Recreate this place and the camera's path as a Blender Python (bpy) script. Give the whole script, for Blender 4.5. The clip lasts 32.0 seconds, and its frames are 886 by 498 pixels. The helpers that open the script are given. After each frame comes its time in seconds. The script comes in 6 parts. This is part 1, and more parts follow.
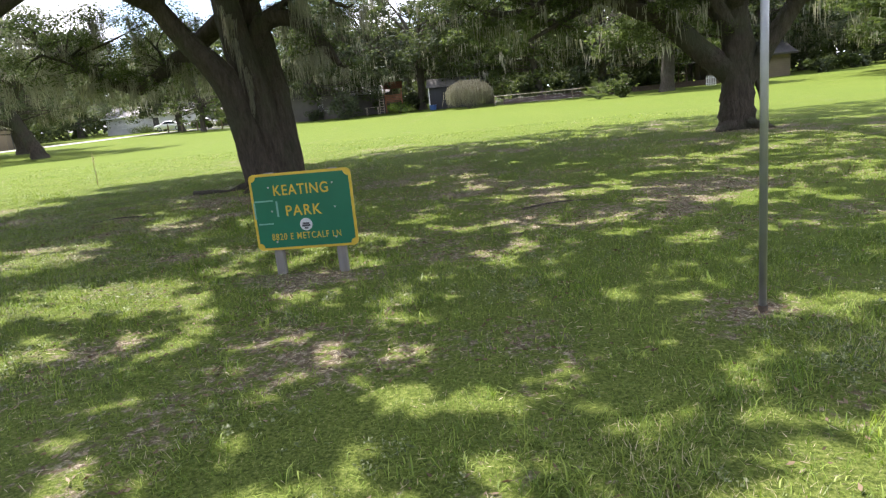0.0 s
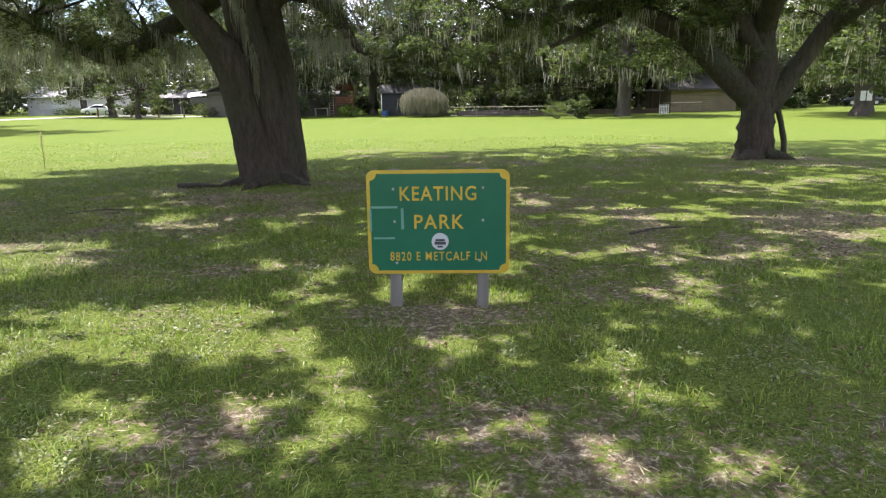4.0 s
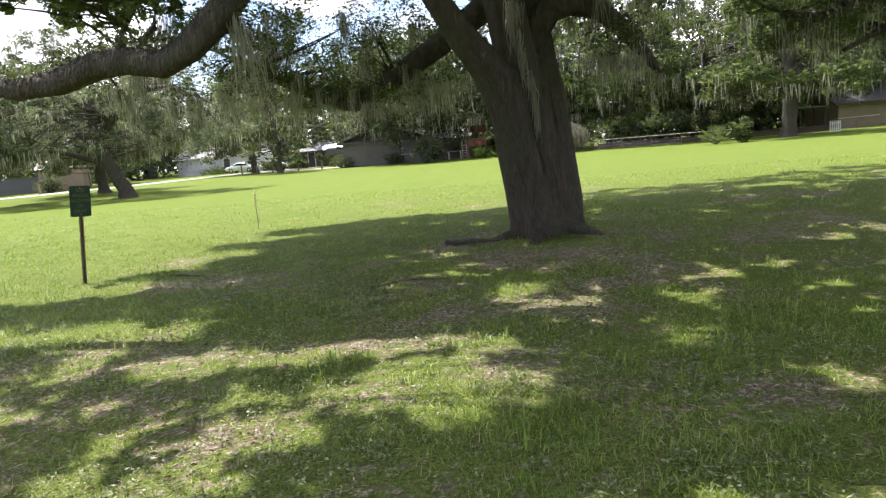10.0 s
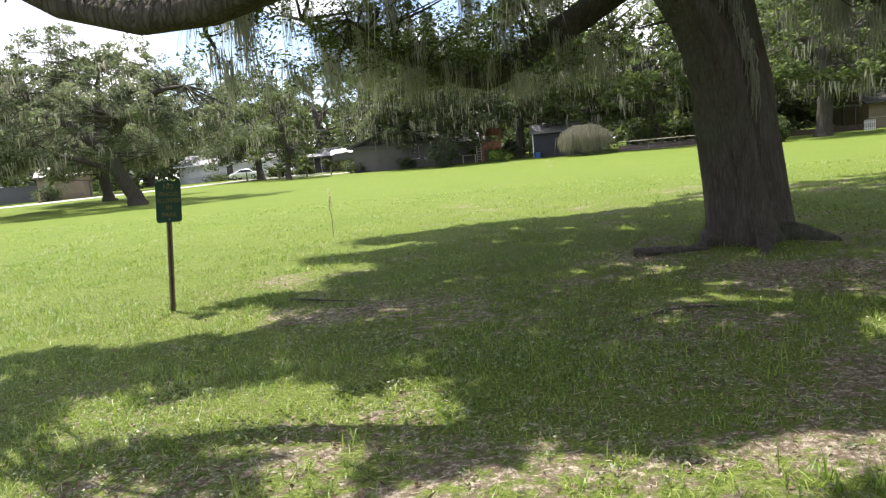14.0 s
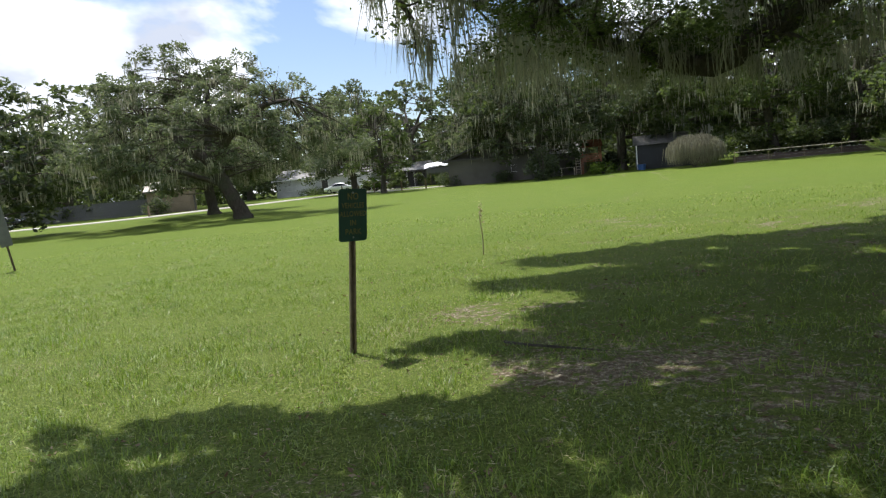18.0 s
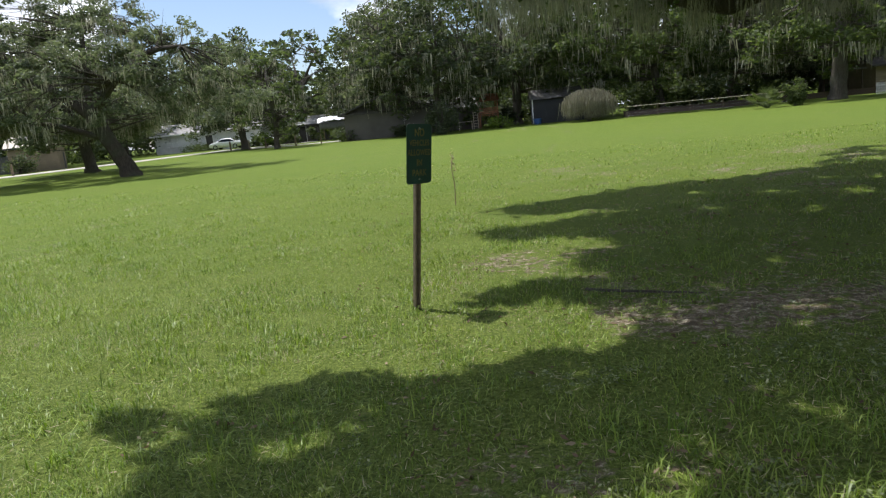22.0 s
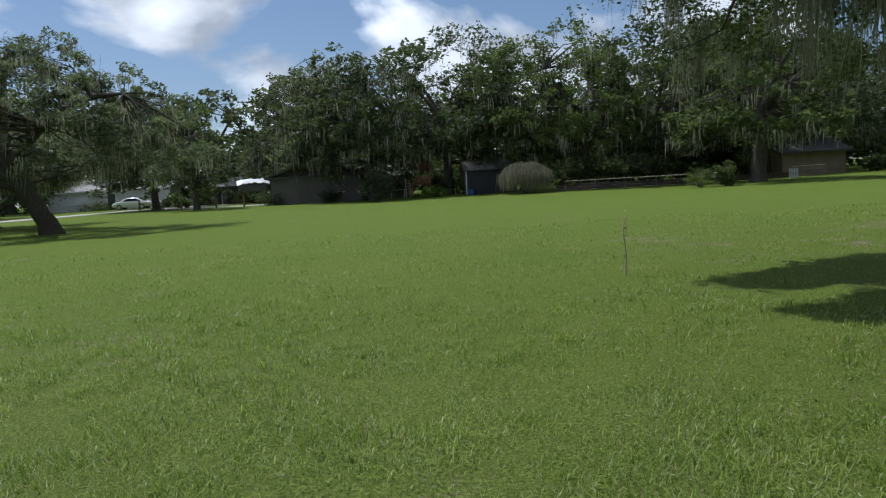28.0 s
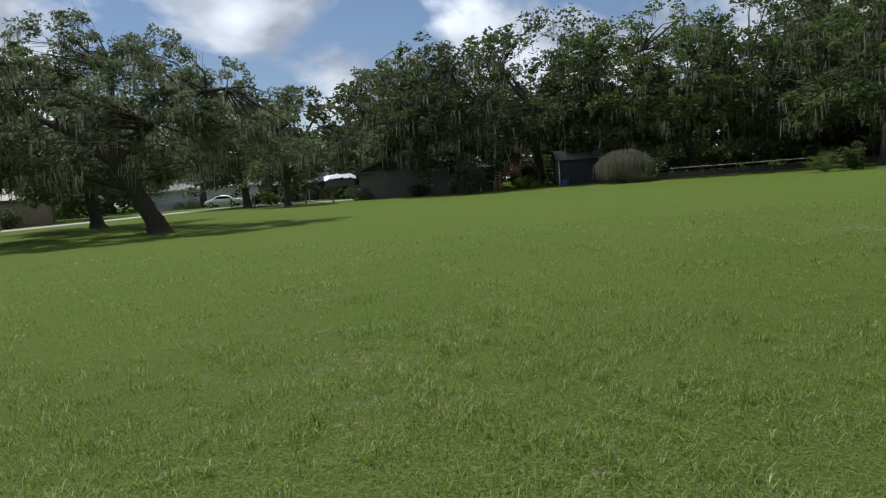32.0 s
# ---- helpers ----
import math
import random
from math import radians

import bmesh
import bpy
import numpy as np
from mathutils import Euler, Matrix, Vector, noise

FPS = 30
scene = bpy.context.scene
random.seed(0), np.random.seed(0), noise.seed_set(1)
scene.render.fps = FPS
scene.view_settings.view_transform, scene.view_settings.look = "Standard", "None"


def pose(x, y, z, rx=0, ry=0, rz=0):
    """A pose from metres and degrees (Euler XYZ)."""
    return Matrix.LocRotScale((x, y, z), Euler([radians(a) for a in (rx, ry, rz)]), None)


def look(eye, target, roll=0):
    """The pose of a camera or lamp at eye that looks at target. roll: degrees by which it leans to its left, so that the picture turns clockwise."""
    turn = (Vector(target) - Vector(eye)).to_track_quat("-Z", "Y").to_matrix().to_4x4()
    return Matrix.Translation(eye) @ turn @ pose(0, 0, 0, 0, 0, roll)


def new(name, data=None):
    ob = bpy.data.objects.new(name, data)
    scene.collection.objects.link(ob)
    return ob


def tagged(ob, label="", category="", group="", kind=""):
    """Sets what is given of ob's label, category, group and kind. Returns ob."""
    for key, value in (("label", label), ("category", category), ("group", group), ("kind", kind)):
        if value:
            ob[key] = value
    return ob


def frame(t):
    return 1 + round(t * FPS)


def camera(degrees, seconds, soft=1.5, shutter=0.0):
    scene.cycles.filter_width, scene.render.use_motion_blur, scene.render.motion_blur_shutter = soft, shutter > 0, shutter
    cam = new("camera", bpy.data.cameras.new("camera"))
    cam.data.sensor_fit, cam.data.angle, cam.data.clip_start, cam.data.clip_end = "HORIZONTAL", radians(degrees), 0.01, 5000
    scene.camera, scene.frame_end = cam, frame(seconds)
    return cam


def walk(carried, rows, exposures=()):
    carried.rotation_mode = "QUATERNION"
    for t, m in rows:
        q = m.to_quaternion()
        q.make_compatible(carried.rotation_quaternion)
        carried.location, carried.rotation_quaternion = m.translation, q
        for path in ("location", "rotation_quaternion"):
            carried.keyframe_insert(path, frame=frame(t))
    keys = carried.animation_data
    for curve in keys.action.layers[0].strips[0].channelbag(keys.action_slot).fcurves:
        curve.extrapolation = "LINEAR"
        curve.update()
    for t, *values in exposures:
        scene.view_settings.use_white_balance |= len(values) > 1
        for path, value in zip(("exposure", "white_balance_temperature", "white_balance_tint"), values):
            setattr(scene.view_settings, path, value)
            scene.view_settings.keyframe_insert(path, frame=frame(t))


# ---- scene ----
cam = camera(66.2, 32.0, soft=1.3)
PATH = [
    (0, (0.91, 0.101, 1.643), (0.728, 2.045, 1.211), -5.6),
    (0.5, (0.63, 0.235, 1.637), (0.417, 2.173, 1.189), -3.4),
    (1, (0.321, 0.339, 1.65), (0.019, 2.251, 1.147), -4.2),
    (1.5, (0.034, 0.485, 1.6), (-0.126, 2.42, 1.121), -2.8),
    (2, (-0.301, 0.614, 1.607), (-0.411, 2.547, 1.105), -4.0),
    (2.5, (-0.546, 0.742, 1.624), (-0.644, 2.68, 1.142), -3.0),
    (4.5, (-1.359, 2.018, 1.521), (-1.274, 3.975, 1.119), -1.6),
    (5, (-1.557, 2.198, 1.537), (-1.406, 4.153, 1.146), -3.7),
    (5.5, (-1.666, 2.516, 1.518), (-1.513, 4.481, 1.176), -5.3),
    (6, (-1.82, 2.603, 1.536), (-1.603, 4.575, 1.283), -0.2),
    (6.5, (-2.129, 2.63, 1.569), (-2.016, 4.6, 1.246), -5.8),
    (7, (-2.473, 2.802, 1.527), (-2.637, 4.761, 1.157), -5.9),
    (7.5, (-2.826, 2.964, 1.563), (-3.062, 4.913, 1.176), -6.5),
    (8, (-3.207, 3.105, 1.556), (-3.484, 5.043, 1.146), -7.1),
    (8.5, (-3.595, 3.467, 1.585), (-3.892, 5.388, 1.111), -7.4),
    (9, (-3.888, 3.675, 1.573), (-4.16, 5.626, 1.229), -5.1),
    (9.5, (-4.22, 3.876, 1.611), (-4.465, 5.843, 1.344), -1.6),
    (10, (-4.559, 4.117, 1.571), (-4.844, 6.076, 1.284), -4.8),
    (10.5, (-4.989, 4.423, 1.529), (-5.226, 6.379, 1.187), -6.6),
    (11, (-5.302, 4.755, 1.482), (-5.513, 6.722, 1.192), -6.9),
    (11.5, (-5.694, 4.942, 1.518), (-5.722, 6.917, 1.203), -9.0),
    (12, (-6.056, 5.219, 1.519), (-6.125, 7.189, 1.183), -8.0),
    (12.5, (-6.465, 5.463, 1.536), (-6.618, 7.432, 1.219), -6.6),
    (13, (-6.833, 5.658, 1.51), (-7.013, 7.631, 1.231), -3.3),
    (13.5, (-7.094, 6.023, 1.491), (-7.355, 7.989, 1.23), -5.5),
    (15.5, (-8.241, 6.865, 1.497), (-8.506, 8.822, 1.178), -4.0),
    (16, (-8.455, 7.103, 1.469), (-8.777, 9.058, 1.19), -6.6),
    (16.5, (-8.747, 7.531, 1.456), (-9.178, 9.464, 1.173), -5.3),
    (17, (-9.007, 7.73, 1.498), (-9.563, 9.641, 1.302), -5.0),
    (17.5, (-9.079, 7.864, 1.501), (-9.61, 9.78, 1.29), -5.7),
    (18, (-9.164, 7.914, 1.514), (-9.66, 9.84, 1.307), -5.5),
    (18.5, (-9.167, 7.868, 1.504), (-9.655, 9.792, 1.255), -4.8),
    (19, (-9.171, 7.882, 1.498), (-9.536, 9.823, 1.186), -4.7),
    (19.5, (-9.286, 7.83, 1.524), (-9.769, 9.752, 1.255), -5.6),
    (20, (-9.439, 7.823, 1.511), (-10.021, 9.719, 1.253), -4.7),
    (20.5, (-9.67, 7.872, 1.482), (-10.061, 9.766, 0.973), -9.3),
    (21, (-10.053, 7.862, 1.459), (-10.483, 9.777, 1.071), -6.5),
    (21.5, (-10.427, 8.101, 1.469), (-10.716, 10.048, 1.116), -5.3),
    (22, (-10.831, 8.21, 1.487), (-11.007, 10.168, 1.123), -5.6),
    (22.5, (-11.268, 8.211, 1.505), (-11.419, 10.16, 1.085), -7.0),
    (23, (-11.668, 8.271, 1.477), (-11.838, 10.237, 1.153), -5.7),
    (23.5, (-12.025, 8.467, 1.495), (-12.076, 10.439, 1.162), -7.5),
    (24, (-12.328, 8.786, 1.481), (-12.167, 10.735, 1.061), -6.7),
    (24.5, (-12.647, 9.063, 1.486), (-12.432, 11.006, 1.064), -9.4),
    (26.5, (-14.018, 9.798, 1.523), (-13.534, 11.702, 1.151), -5.7),
    (27, (-14.438, 10.055, 1.552), (-13.922, 11.959, 1.228), -5.5),
    (27.5, (-14.899, 10.026, 1.605), (-14.727, 12.005, 1.373), -6.6),
    (28, (-15.313, 10.225, 1.569), (-15.15, 12.209, 1.382), -3.3),
    (28.5, (-15.747, 10.518, 1.551), (-15.61, 12.498, 1.303), -4.9),
    (29, (-16.08, 10.719, 1.549), (-15.991, 12.697, 1.269), -6.3),
    (29.5, (-16.368, 10.987, 1.563), (-16.437, 12.959, 1.234), -8.3),
    (30, (-16.674, 11.274, 1.587), (-16.633, 13.249, 1.277), -8.3),
    (30.5, (-16.993, 11.42, 1.578), (-17.01, 13.404, 1.328), -7.3),
    (31, (-17.275, 11.538, 1.562), (-17.459, 13.521, 1.382), -4.6),
    (31.5, (-17.389, 11.855, 1.545), (-17.689, 13.827, 1.4), -2.5),
    (32, (-17.372, 12.244, 1.553), (-17.416, 14.235, 1.361), -4.5),
]
walk(cam, [(t, look(eye, target, roll)) for t, eye, target, roll in PATH],
     exposures=[(0, 1.32, 6150, 21), (6, 1.36, 6150, 21), (13, 1.27, 6150, 21), (16, 0.96, 6080, 14), (17.5, 0.38, 6050, 13), (19, 0.43, 6050, 13), (22, 0.33, 6000, 13), (24, 0.16, 6000, 13), (26.8, 0.15, 5850, 11), (28, -0.38, 5650, 10), (30, -0.22, 5650, 9), (32, -0.52, 5800, 11)])


# ---- light ----
SUN_EL, SUN_AZ = 66.0, 140.0   # azimuth of the sun, counterclockwise from +x
sun_dir = Vector((math.cos(radians(SUN_EL)) * math.cos(radians(SUN_AZ)), math.cos(radians(SUN_EL)) * math.sin(radians(SUN_AZ)), math.sin(radians(SUN_EL))))
world = bpy.data.worlds.new("world")
scene.world = world
world.use_nodes = True
wn, wl = world.node_tree.nodes, world.node_tree.links
wn.clear()
w_out = wn.new("ShaderNodeOutputWorld")
w_bg = wn.new("ShaderNodeBackground")
w_bg.inputs["Strength"].default_value = 0.11
sky = wn.new("ShaderNodeTexSky")
sky.sky_type = "NISHITA"
sky.sun_disc = False
sky.sun_elevation = radians(SUN_EL)
sky.sun_rotation = radians(90 - SUN_AZ)
w_tc = wn.new("ShaderNodeTexCoord")
w_map = wn.new("ShaderNodeMapping")
w_map.inputs["Scale"].default_value = (1.0, 1.0, 1.7)
w_map.inputs["Location"].default_value = (0.35, 0.1, 0.0)
w_no = wn.new("ShaderNodeTexNoise")
w_no.inputs["Scale"].default_value = 2.7
w_no.inputs["Detail"].default_value = 11.0
w_no.inputs["Roughness"].default_value = 0.5
w_no.inputs["Distortion"].default_value = 0.25
w_ra = wn.new("ShaderNodeValToRGB")
w_ra.color_ramp.elements[0].position = 0.465
w_ra.color_ramp.elements[1].position = 0.525
w_no2 = wn.new("ShaderNodeTexNoise")
w_no2.inputs["Scale"].default_value = 5.0
w_no2.inputs["Detail"].default_value = 5.0
w_cr = wn.new("ShaderNodeValToRGB")
w_cr.color_ramp.elements[0].color = (5.2, 5.5, 6.0, 1)
w_cr.color_ramp.elements[1].color = (13.0, 13.0, 13.0, 1)
w_cr.color_ramp.elements[0].position, w_cr.color_ramp.elements[1].position = 0.38, 0.62
w_mix = wn.new("ShaderNodeMixRGB")
wl.new(w_tc.outputs["Generated"], w_map.inputs["Vector"])
wl.new(w_map.outputs[0], w_no.inputs["Vector"])
wl.new(w_map.outputs[0], w_no2.inputs["Vector"])
wl.new(w_no.outputs["Fac"], w_ra.inputs["Fac"])
wl.new(w_no2.outputs["Fac"], w_cr.inputs["Fac"])
wl.new(w_ra.outputs["Color"], w_mix.inputs["Fac"])
wl.new(sky.outputs["Color"], w_mix.inputs["Color1"])
wl.new(w_cr.outputs["Color"], w_mix.inputs["Color2"])
wl.new(w_mix.outputs["Color"], w_bg.inputs["Color"])
wl.new(w_bg.outputs[0], w_out.inputs[0])

lamp = bpy.data.lights.new("sun", "SUN")
lamp.energy, lamp.angle, lamp.color = 4.8, radians(0.55), (1.0, 0.94, 0.85)
sun = new("sun", lamp)
sun.matrix_world = look(sun_dir * 60, (0, 0, 0))

# ---- materials ----
class Nodes:
    """A material's node tree with short calls."""
    def __init__(self, name):
        self.m = bpy.data.materials.new(name)
        self.m.use_nodes = True
        self.n, self.l = self.m.node_tree.nodes, self.m.node_tree.links
        self.b = self.n["Principled BSDF"]
        self.out = self.n["Material Output"]
        self.pos = self.n.new("ShaderNodeTexCoord").outputs["Object"]
    def add(self, kind, **inputs):
        node = self.n.new(kind)
        for k, v in inputs.items():
            k = k.replace("_", " ")
            if hasattr(v, "is_linked"):
                self.l.new(v, node.inputs[k])
            else:
                node.inputs[k].default_value = v
        return node
    def noise(self, scale, detail=4.0, rough=0.55, stretch=None, vec=None):
        v = vec or self.pos
        if stretch:
            v = self.add("ShaderNodeMapping", Vector=v, Scale=stretch).outputs[0]
        return self.add("ShaderNodeTexNoise", Vector=v, Scale=scale, Detail=detail, Roughness=rough).outputs["Fac"]
    def ramp(self, fac, *stops):
        r = self.n.new("ShaderNodeValToRGB")
        self.l.new(fac, r.inputs[0])
        e = r.color_ramp.elements
        while len(e) < len(stops):
            e.new(0.5)
        for el, (p, c) in zip(e, stops):
            el.position, el.color = p, (*c, 1)
        return r.outputs[0]
    def mix(self, fac, a, b, mode="MIX"):
        x = self.n.new("ShaderNodeMixRGB")
        x.blend_type = mode
        for i, v in enumerate((fac, a, b)):
            if hasattr(v, "is_linked"):
                self.l.new(v, x.inputs[i])
            elif i == 0:
                x.inputs[0].default_value = v
            else:
                x.inputs[i].default_value = (*v, 1)
        return x.outputs[0]
    def math(self, op, a, b=0.0):
        x = self.n.new("ShaderNodeMath")
        x.operation = op
        for i, v in enumerate((a, b)):
            if hasattr(v, "is_linked"):
                self.l.new(v, x.inputs[i])
            else:
                x.inputs[i].default_value = v
        return x.outputs[0]
    def bump(self, height, strength=0.5, dist=0.02):
        bp = self.add("ShaderNodeBump", Height=height, Strength=strength, Distance=dist)
        self.l.new(bp.outputs[0], self.b.inputs["Normal"])
        return bp.outputs[0]
    def set(self, color=None, rough=None, metal=None, spec=None):
        for key, v in (("Base Color", color), ("Roughness", rough), ("Metallic", metal), ("Specular IOR Level", spec)):
            if v is None:
                continue
            if hasattr(v, "is_linked"):
                self.l.new(v, self.b.inputs[key])
            else:
                self.b.inputs[key].default_value = (*v, 1) if key == "Base Color" else v
        return self.m
    def rnd(self):
        return self.n.new("ShaderNodeNewGeometry").outputs["Random Per Island"]
    def leafy(self, color, share=0.4, tint=(1.1, 1.25, 0.45)):
        """Adds light that shines through the leaf."""
        t = self.n.new("ShaderNodeBsdfTranslucent")
        self.l.new(self.mix(1.0, color, tint, "MULTIPLY"), t.inputs[0])
        s = self.n.new("ShaderNodeMixShader")
        s.inputs[0].default_value = share
        self.l.new(self.b.outputs[0], s.inputs[1])
        self.l.new(t.outputs[0], s.inputs[2])
        self.l.new(s.outputs[0], self.out.inputs[0])


def plain(name, color, rough=0.6, metal=0.0, vary=0.12, scale=3.0, bump=0.0, bscale=60.0):
    """A painted or moulded surface with slight stains and grain."""
    k = Nodes(name)
    big, fine = k.noise(scale, 5), k.noise(scale * 14, 3)
    dark = tuple(c * (1 - vary * 1.6) for c in color)
    lite = tuple(min(1, c * (1 + vary)) for c in color)
    c = k.mix(k.math("MULTIPLY", fine, 0.3), k.ramp(big, (0.3, dark), (0.7, lite)), color)
    if bump:
        k.bump(k.noise(bscale, 4), bump, 0.01)
    return k.set(c, k.ramp(big, (0.2, (rough * 0.85,) * 3), (0.8, (min(1, rough * 1.15),) * 3)), metal)


def leaf_mat(name, a, b, c, share=0.42, rough=0.62, tint=(1.1, 1.25, 0.45), spec=0.2, patch=None):
    k = Nodes(name)
    col = k.ramp(k.rnd(), (0.0, a), (0.55, b), (1.0, c))
    if patch:
        col = k.mix(k.ramp(k.noise(1.1, 5, 0.65), (0.45, (0, 0, 0)), (0.68, (0.7, 0.7, 0.7))), col, patch)
    col = k.mix(k.math("MULTIPLY", k.noise(0.35, 3), 0.55), col, tuple(v * 0.6 for v in b))
    k.set(col, rough, spec=spec)
    k.leafy(col, share, tint)
    return k.m


def bark_mat(name, dark, lite, moss):
    k = Nodes(name)
    n1 = k.noise(11, 9, 0.7, (1, 1, 0.2))
    n2 = k.noise(1.1, 4)
    vo = k.add("ShaderNodeTexVoronoi", Vector=k.add("ShaderNodeMapping", Vector=k.pos, Scale=(1, 1, 0.16)).outputs[0], Scale=24.0)
    vo.feature = "DISTANCE_TO_EDGE"
    crack = k.ramp(vo.outputs["Distance"], (0.0, (0, 0, 0)), (0.22, (1, 1, 1)))
    c = k.ramp(n1, (0.3, dark), (0.7, lite))
    c = k.mix(k.ramp(n2, (0.45, (0, 0, 0)), (0.7, (0.7, 0.7, 0.7))), c, moss)
    c = k.mix(1.0, c, k.mix(0.2, (1, 1, 1), crack), "MULTIPLY")
    k.bump(k.mix(0.3, n1, crack), 1.0, 0.05)
    return k.set(c, 0.9, spec=0.2)


M_BARK = bark_mat("oak_bark", (0.045, 0.036, 0.028), (0.13, 0.11, 0.088), (0.085, 0.10, 0.06))
M_BARK_FAR = bark_mat("grey_bark", (0.06, 0.05, 0.04), (0.15, 0.13, 0.11), (0.11, 0.12, 0.08))
M_LEAF = leaf_mat("oak_leaves", (0.07, 0.095, 0.04), (0.115, 0.15, 0.06), (0.21, 0.245, 0.105), 0.48, tint=(1.05, 1.16, 0.58))
M_LEAF_DEEP = leaf_mat("deep_green_leaves", (0.055, 0.072, 0.046), (0.092, 0.114, 0.070), (0.17, 0.19, 0.118), 0.42)
M_LEAF_FRESH = leaf_mat("fresh_green_leaves", (0.09, 0.15, 0.03), (0.15, 0.225, 0.045), (0.24, 0.32, 0.09), 0.5)
M_LEAF_GREY = leaf_mat("grey_green_leaves", (0.11, 0.13, 0.085), (0.17, 0.195, 0.125), (0.27, 0.29, 0.20), 0.5, tint=(1.0, 1.1, 0.65))
M_MOSS = leaf_mat("spanish_moss", (0.27, 0.27, 0.21), (0.37, 0.365, 0.285), (0.50, 0.49, 0.39), 0.5, 0.9, (1.0, 1.0, 0.8))
M_PALE = leaf_mat("pale_weeping_twigs", (0.19, 0.18, 0.13), (0.29, 0.275, 0.20), (0.42, 0.40, 0.31), 0.3, 0.8, (1, 1, 0.8))
M_LITTER = leaf_mat("dead_leaves", (0.10, 0.066, 0.042), (0.20, 0.145, 0.088), (0.37, 0.30, 0.20), 0.12, 0.8, (1, 0.8, 0.5))
M_BLADE = leaf_mat("grass_blades", (0.072, 0.12, 0.013), (0.172, 0.272, 0.032), (0.39, 0.475, 0.115), 0.34, 0.42, (1.06, 1.17, 0.38), 0.3, (0.34, 0.40, 0.10))
M_WEED = leaf_mat("low_weed_leaves", (0.08, 0.105, 0.04), (0.18, 0.22, 0.09), (0.42, 0.45, 0.24), 0.2, 0.45, (1.05, 1.14, 0.6), 0.3)
M_STRAW = leaf_mat("dry_grass", (0.40, 0.35, 0.21), (0.52, 0.46, 0.29), (0.66, 0.60, 0.41), 0.3, 0.8, (1, 1, 0.75))


def ground_mat():
    k = Nodes("lawn_and_soil")
    at = k.n.new("ShaderNodeAttribute")
    at.attribute_name = "bare"
    bare = at.outputs["Fac"]
    fine, mid, big = k.noise(55, 5, 0.7), k.noise(6, 6, 0.6), k.noise(0.35, 4)
    grass = k.ramp(fine, (0.28, (0.028, 0.046, 0.006)), (0.5, (0.089, 0.132, 0.015)), (0.72, (0.22, 0.28, 0.044)))
    grass = k.mix(k.ramp(mid, (0.42, (0, 0, 0)), (0.75, (0.55, 0.55, 0.55))), grass, (0.16, 0.192, 0.029))
    grass = k.mix(k.ramp(big, (0.4, (0, 0, 0)), (0.7, (0.4, 0.4, 0.4))), grass, (0.072, 0.127, 0.011))
    turf = k.n.new("ShaderNodeAttribute")
    turf.attribute_name = "turf"
    # the ramp's dark end paints shade between blades, its pale end is straw
    grass = k.mix(k.math("MULTIPLY", turf.outputs["Fac"], 0.7), grass, k.ramp(k.noise(42, 7, 0.8), (0.38, (0.025, 0.037, 0.008)), (0.5, (0.108, 0.148, 0.025)), (0.63, (0.28, 0.31, 0.09))))
    soil = k.ramp(k.noise(22, 9, 0.8), (0.32, (0.066, 0.05, 0.033)), (0.5, (0.155, 0.128, 0.082)), (0.62, (0.54, 0.48, 0.36)))
    soil = k.mix(k.ramp(k.noise(90, 3), (0.5, (0, 0, 0)), (0.7, (0.7, 0.7, 0.7))), soil, (0.14, 0.088, 0.05))
    edge = k.math("ADD", bare, k.math("MULTIPLY", k.math("SUBTRACT", k.noise(9, 6, 0.7), 0.5), 1.7))
    f = k.ramp(edge, (0.42, (0, 0, 0)), (0.62, (1, 1, 1)))
    c = k.mix(f, grass, soil)
    k.bump(k.mix(0.5, k.noise(38, 6, 0.75), k.noise(7, 4)), 0.9, 0.06)
    return k.set(c, 0.95, spec=0.15)


M_GROUND = ground_mat()
M_ROAD = plain("pale_lane", (0.46, 0.43, 0.38), 0.9, vary=0.15, scale=0.8, bump=0.3)
M_SIGN = plain("sign_green", (0.005, 0.13, 0.072), 0.35, vary=0.10, scale=2.2)
M_YELLOW = plain("sign_yellow", (0.58, 0.41, 0.04), 0.45, vary=0.10, scale=8)
M_GREY_WOOD = Nodes("weathered_post")
_g = M_GREY_WOOD.noise(9, 7, 0.6, (1, 1, 0.06))
M_GREY_WOOD.bump(_g, 0.5, 0.01)
M_GREY_WOOD = M_GREY_WOOD.set(M_GREY_WOOD.ramp(_g, (0.3, (0.12, 0.115, 0.10)), (0.7, (0.27, 0.26, 0.235))), 0.85)
M_METAL = plain("galvanised_metal", (0.36, 0.37, 0.37), 0.45, 0.8, scale=6)
M_DARKPOST = plain("weathered_green_steel", (0.19, 0.145, 0.09), 0.7, 0.0, vary=0.3, scale=20)
M_SIGNBACK = plain("dull_sign_back", (0.15, 0.155, 0.155), 0.6, 0.2, vary=0.2, scale=5)
M_RUST = plain("rusty_post_paint", (0.10, 0.075, 0.05), 0.8, 0.1, vary=0.35, scale=30)
M_WHITE = plain("white_paint", (0.78, 0.78, 0.76), 0.5, vary=0.05)
M_WHITE_VINYL = plain("white_sheet", (0.82, 0.83, 0.85), 0.4, vary=0.06)
M_EMBLEM = plain("grey_emblem", (0.55, 0.58, 0.62), 0.4, vary=0.05)
M_INK = plain("dark_print", (0.06, 0.06, 0.075), 0.5)
M_TAPE = plain("faded_tape_mark", (0.16, 0.36, 0.30), 0.4)
M_DIMTXT = plain("faded_brown_lettering", (0.16, 0.135, 0.035), 0.6, vary=0.3, scale=12)


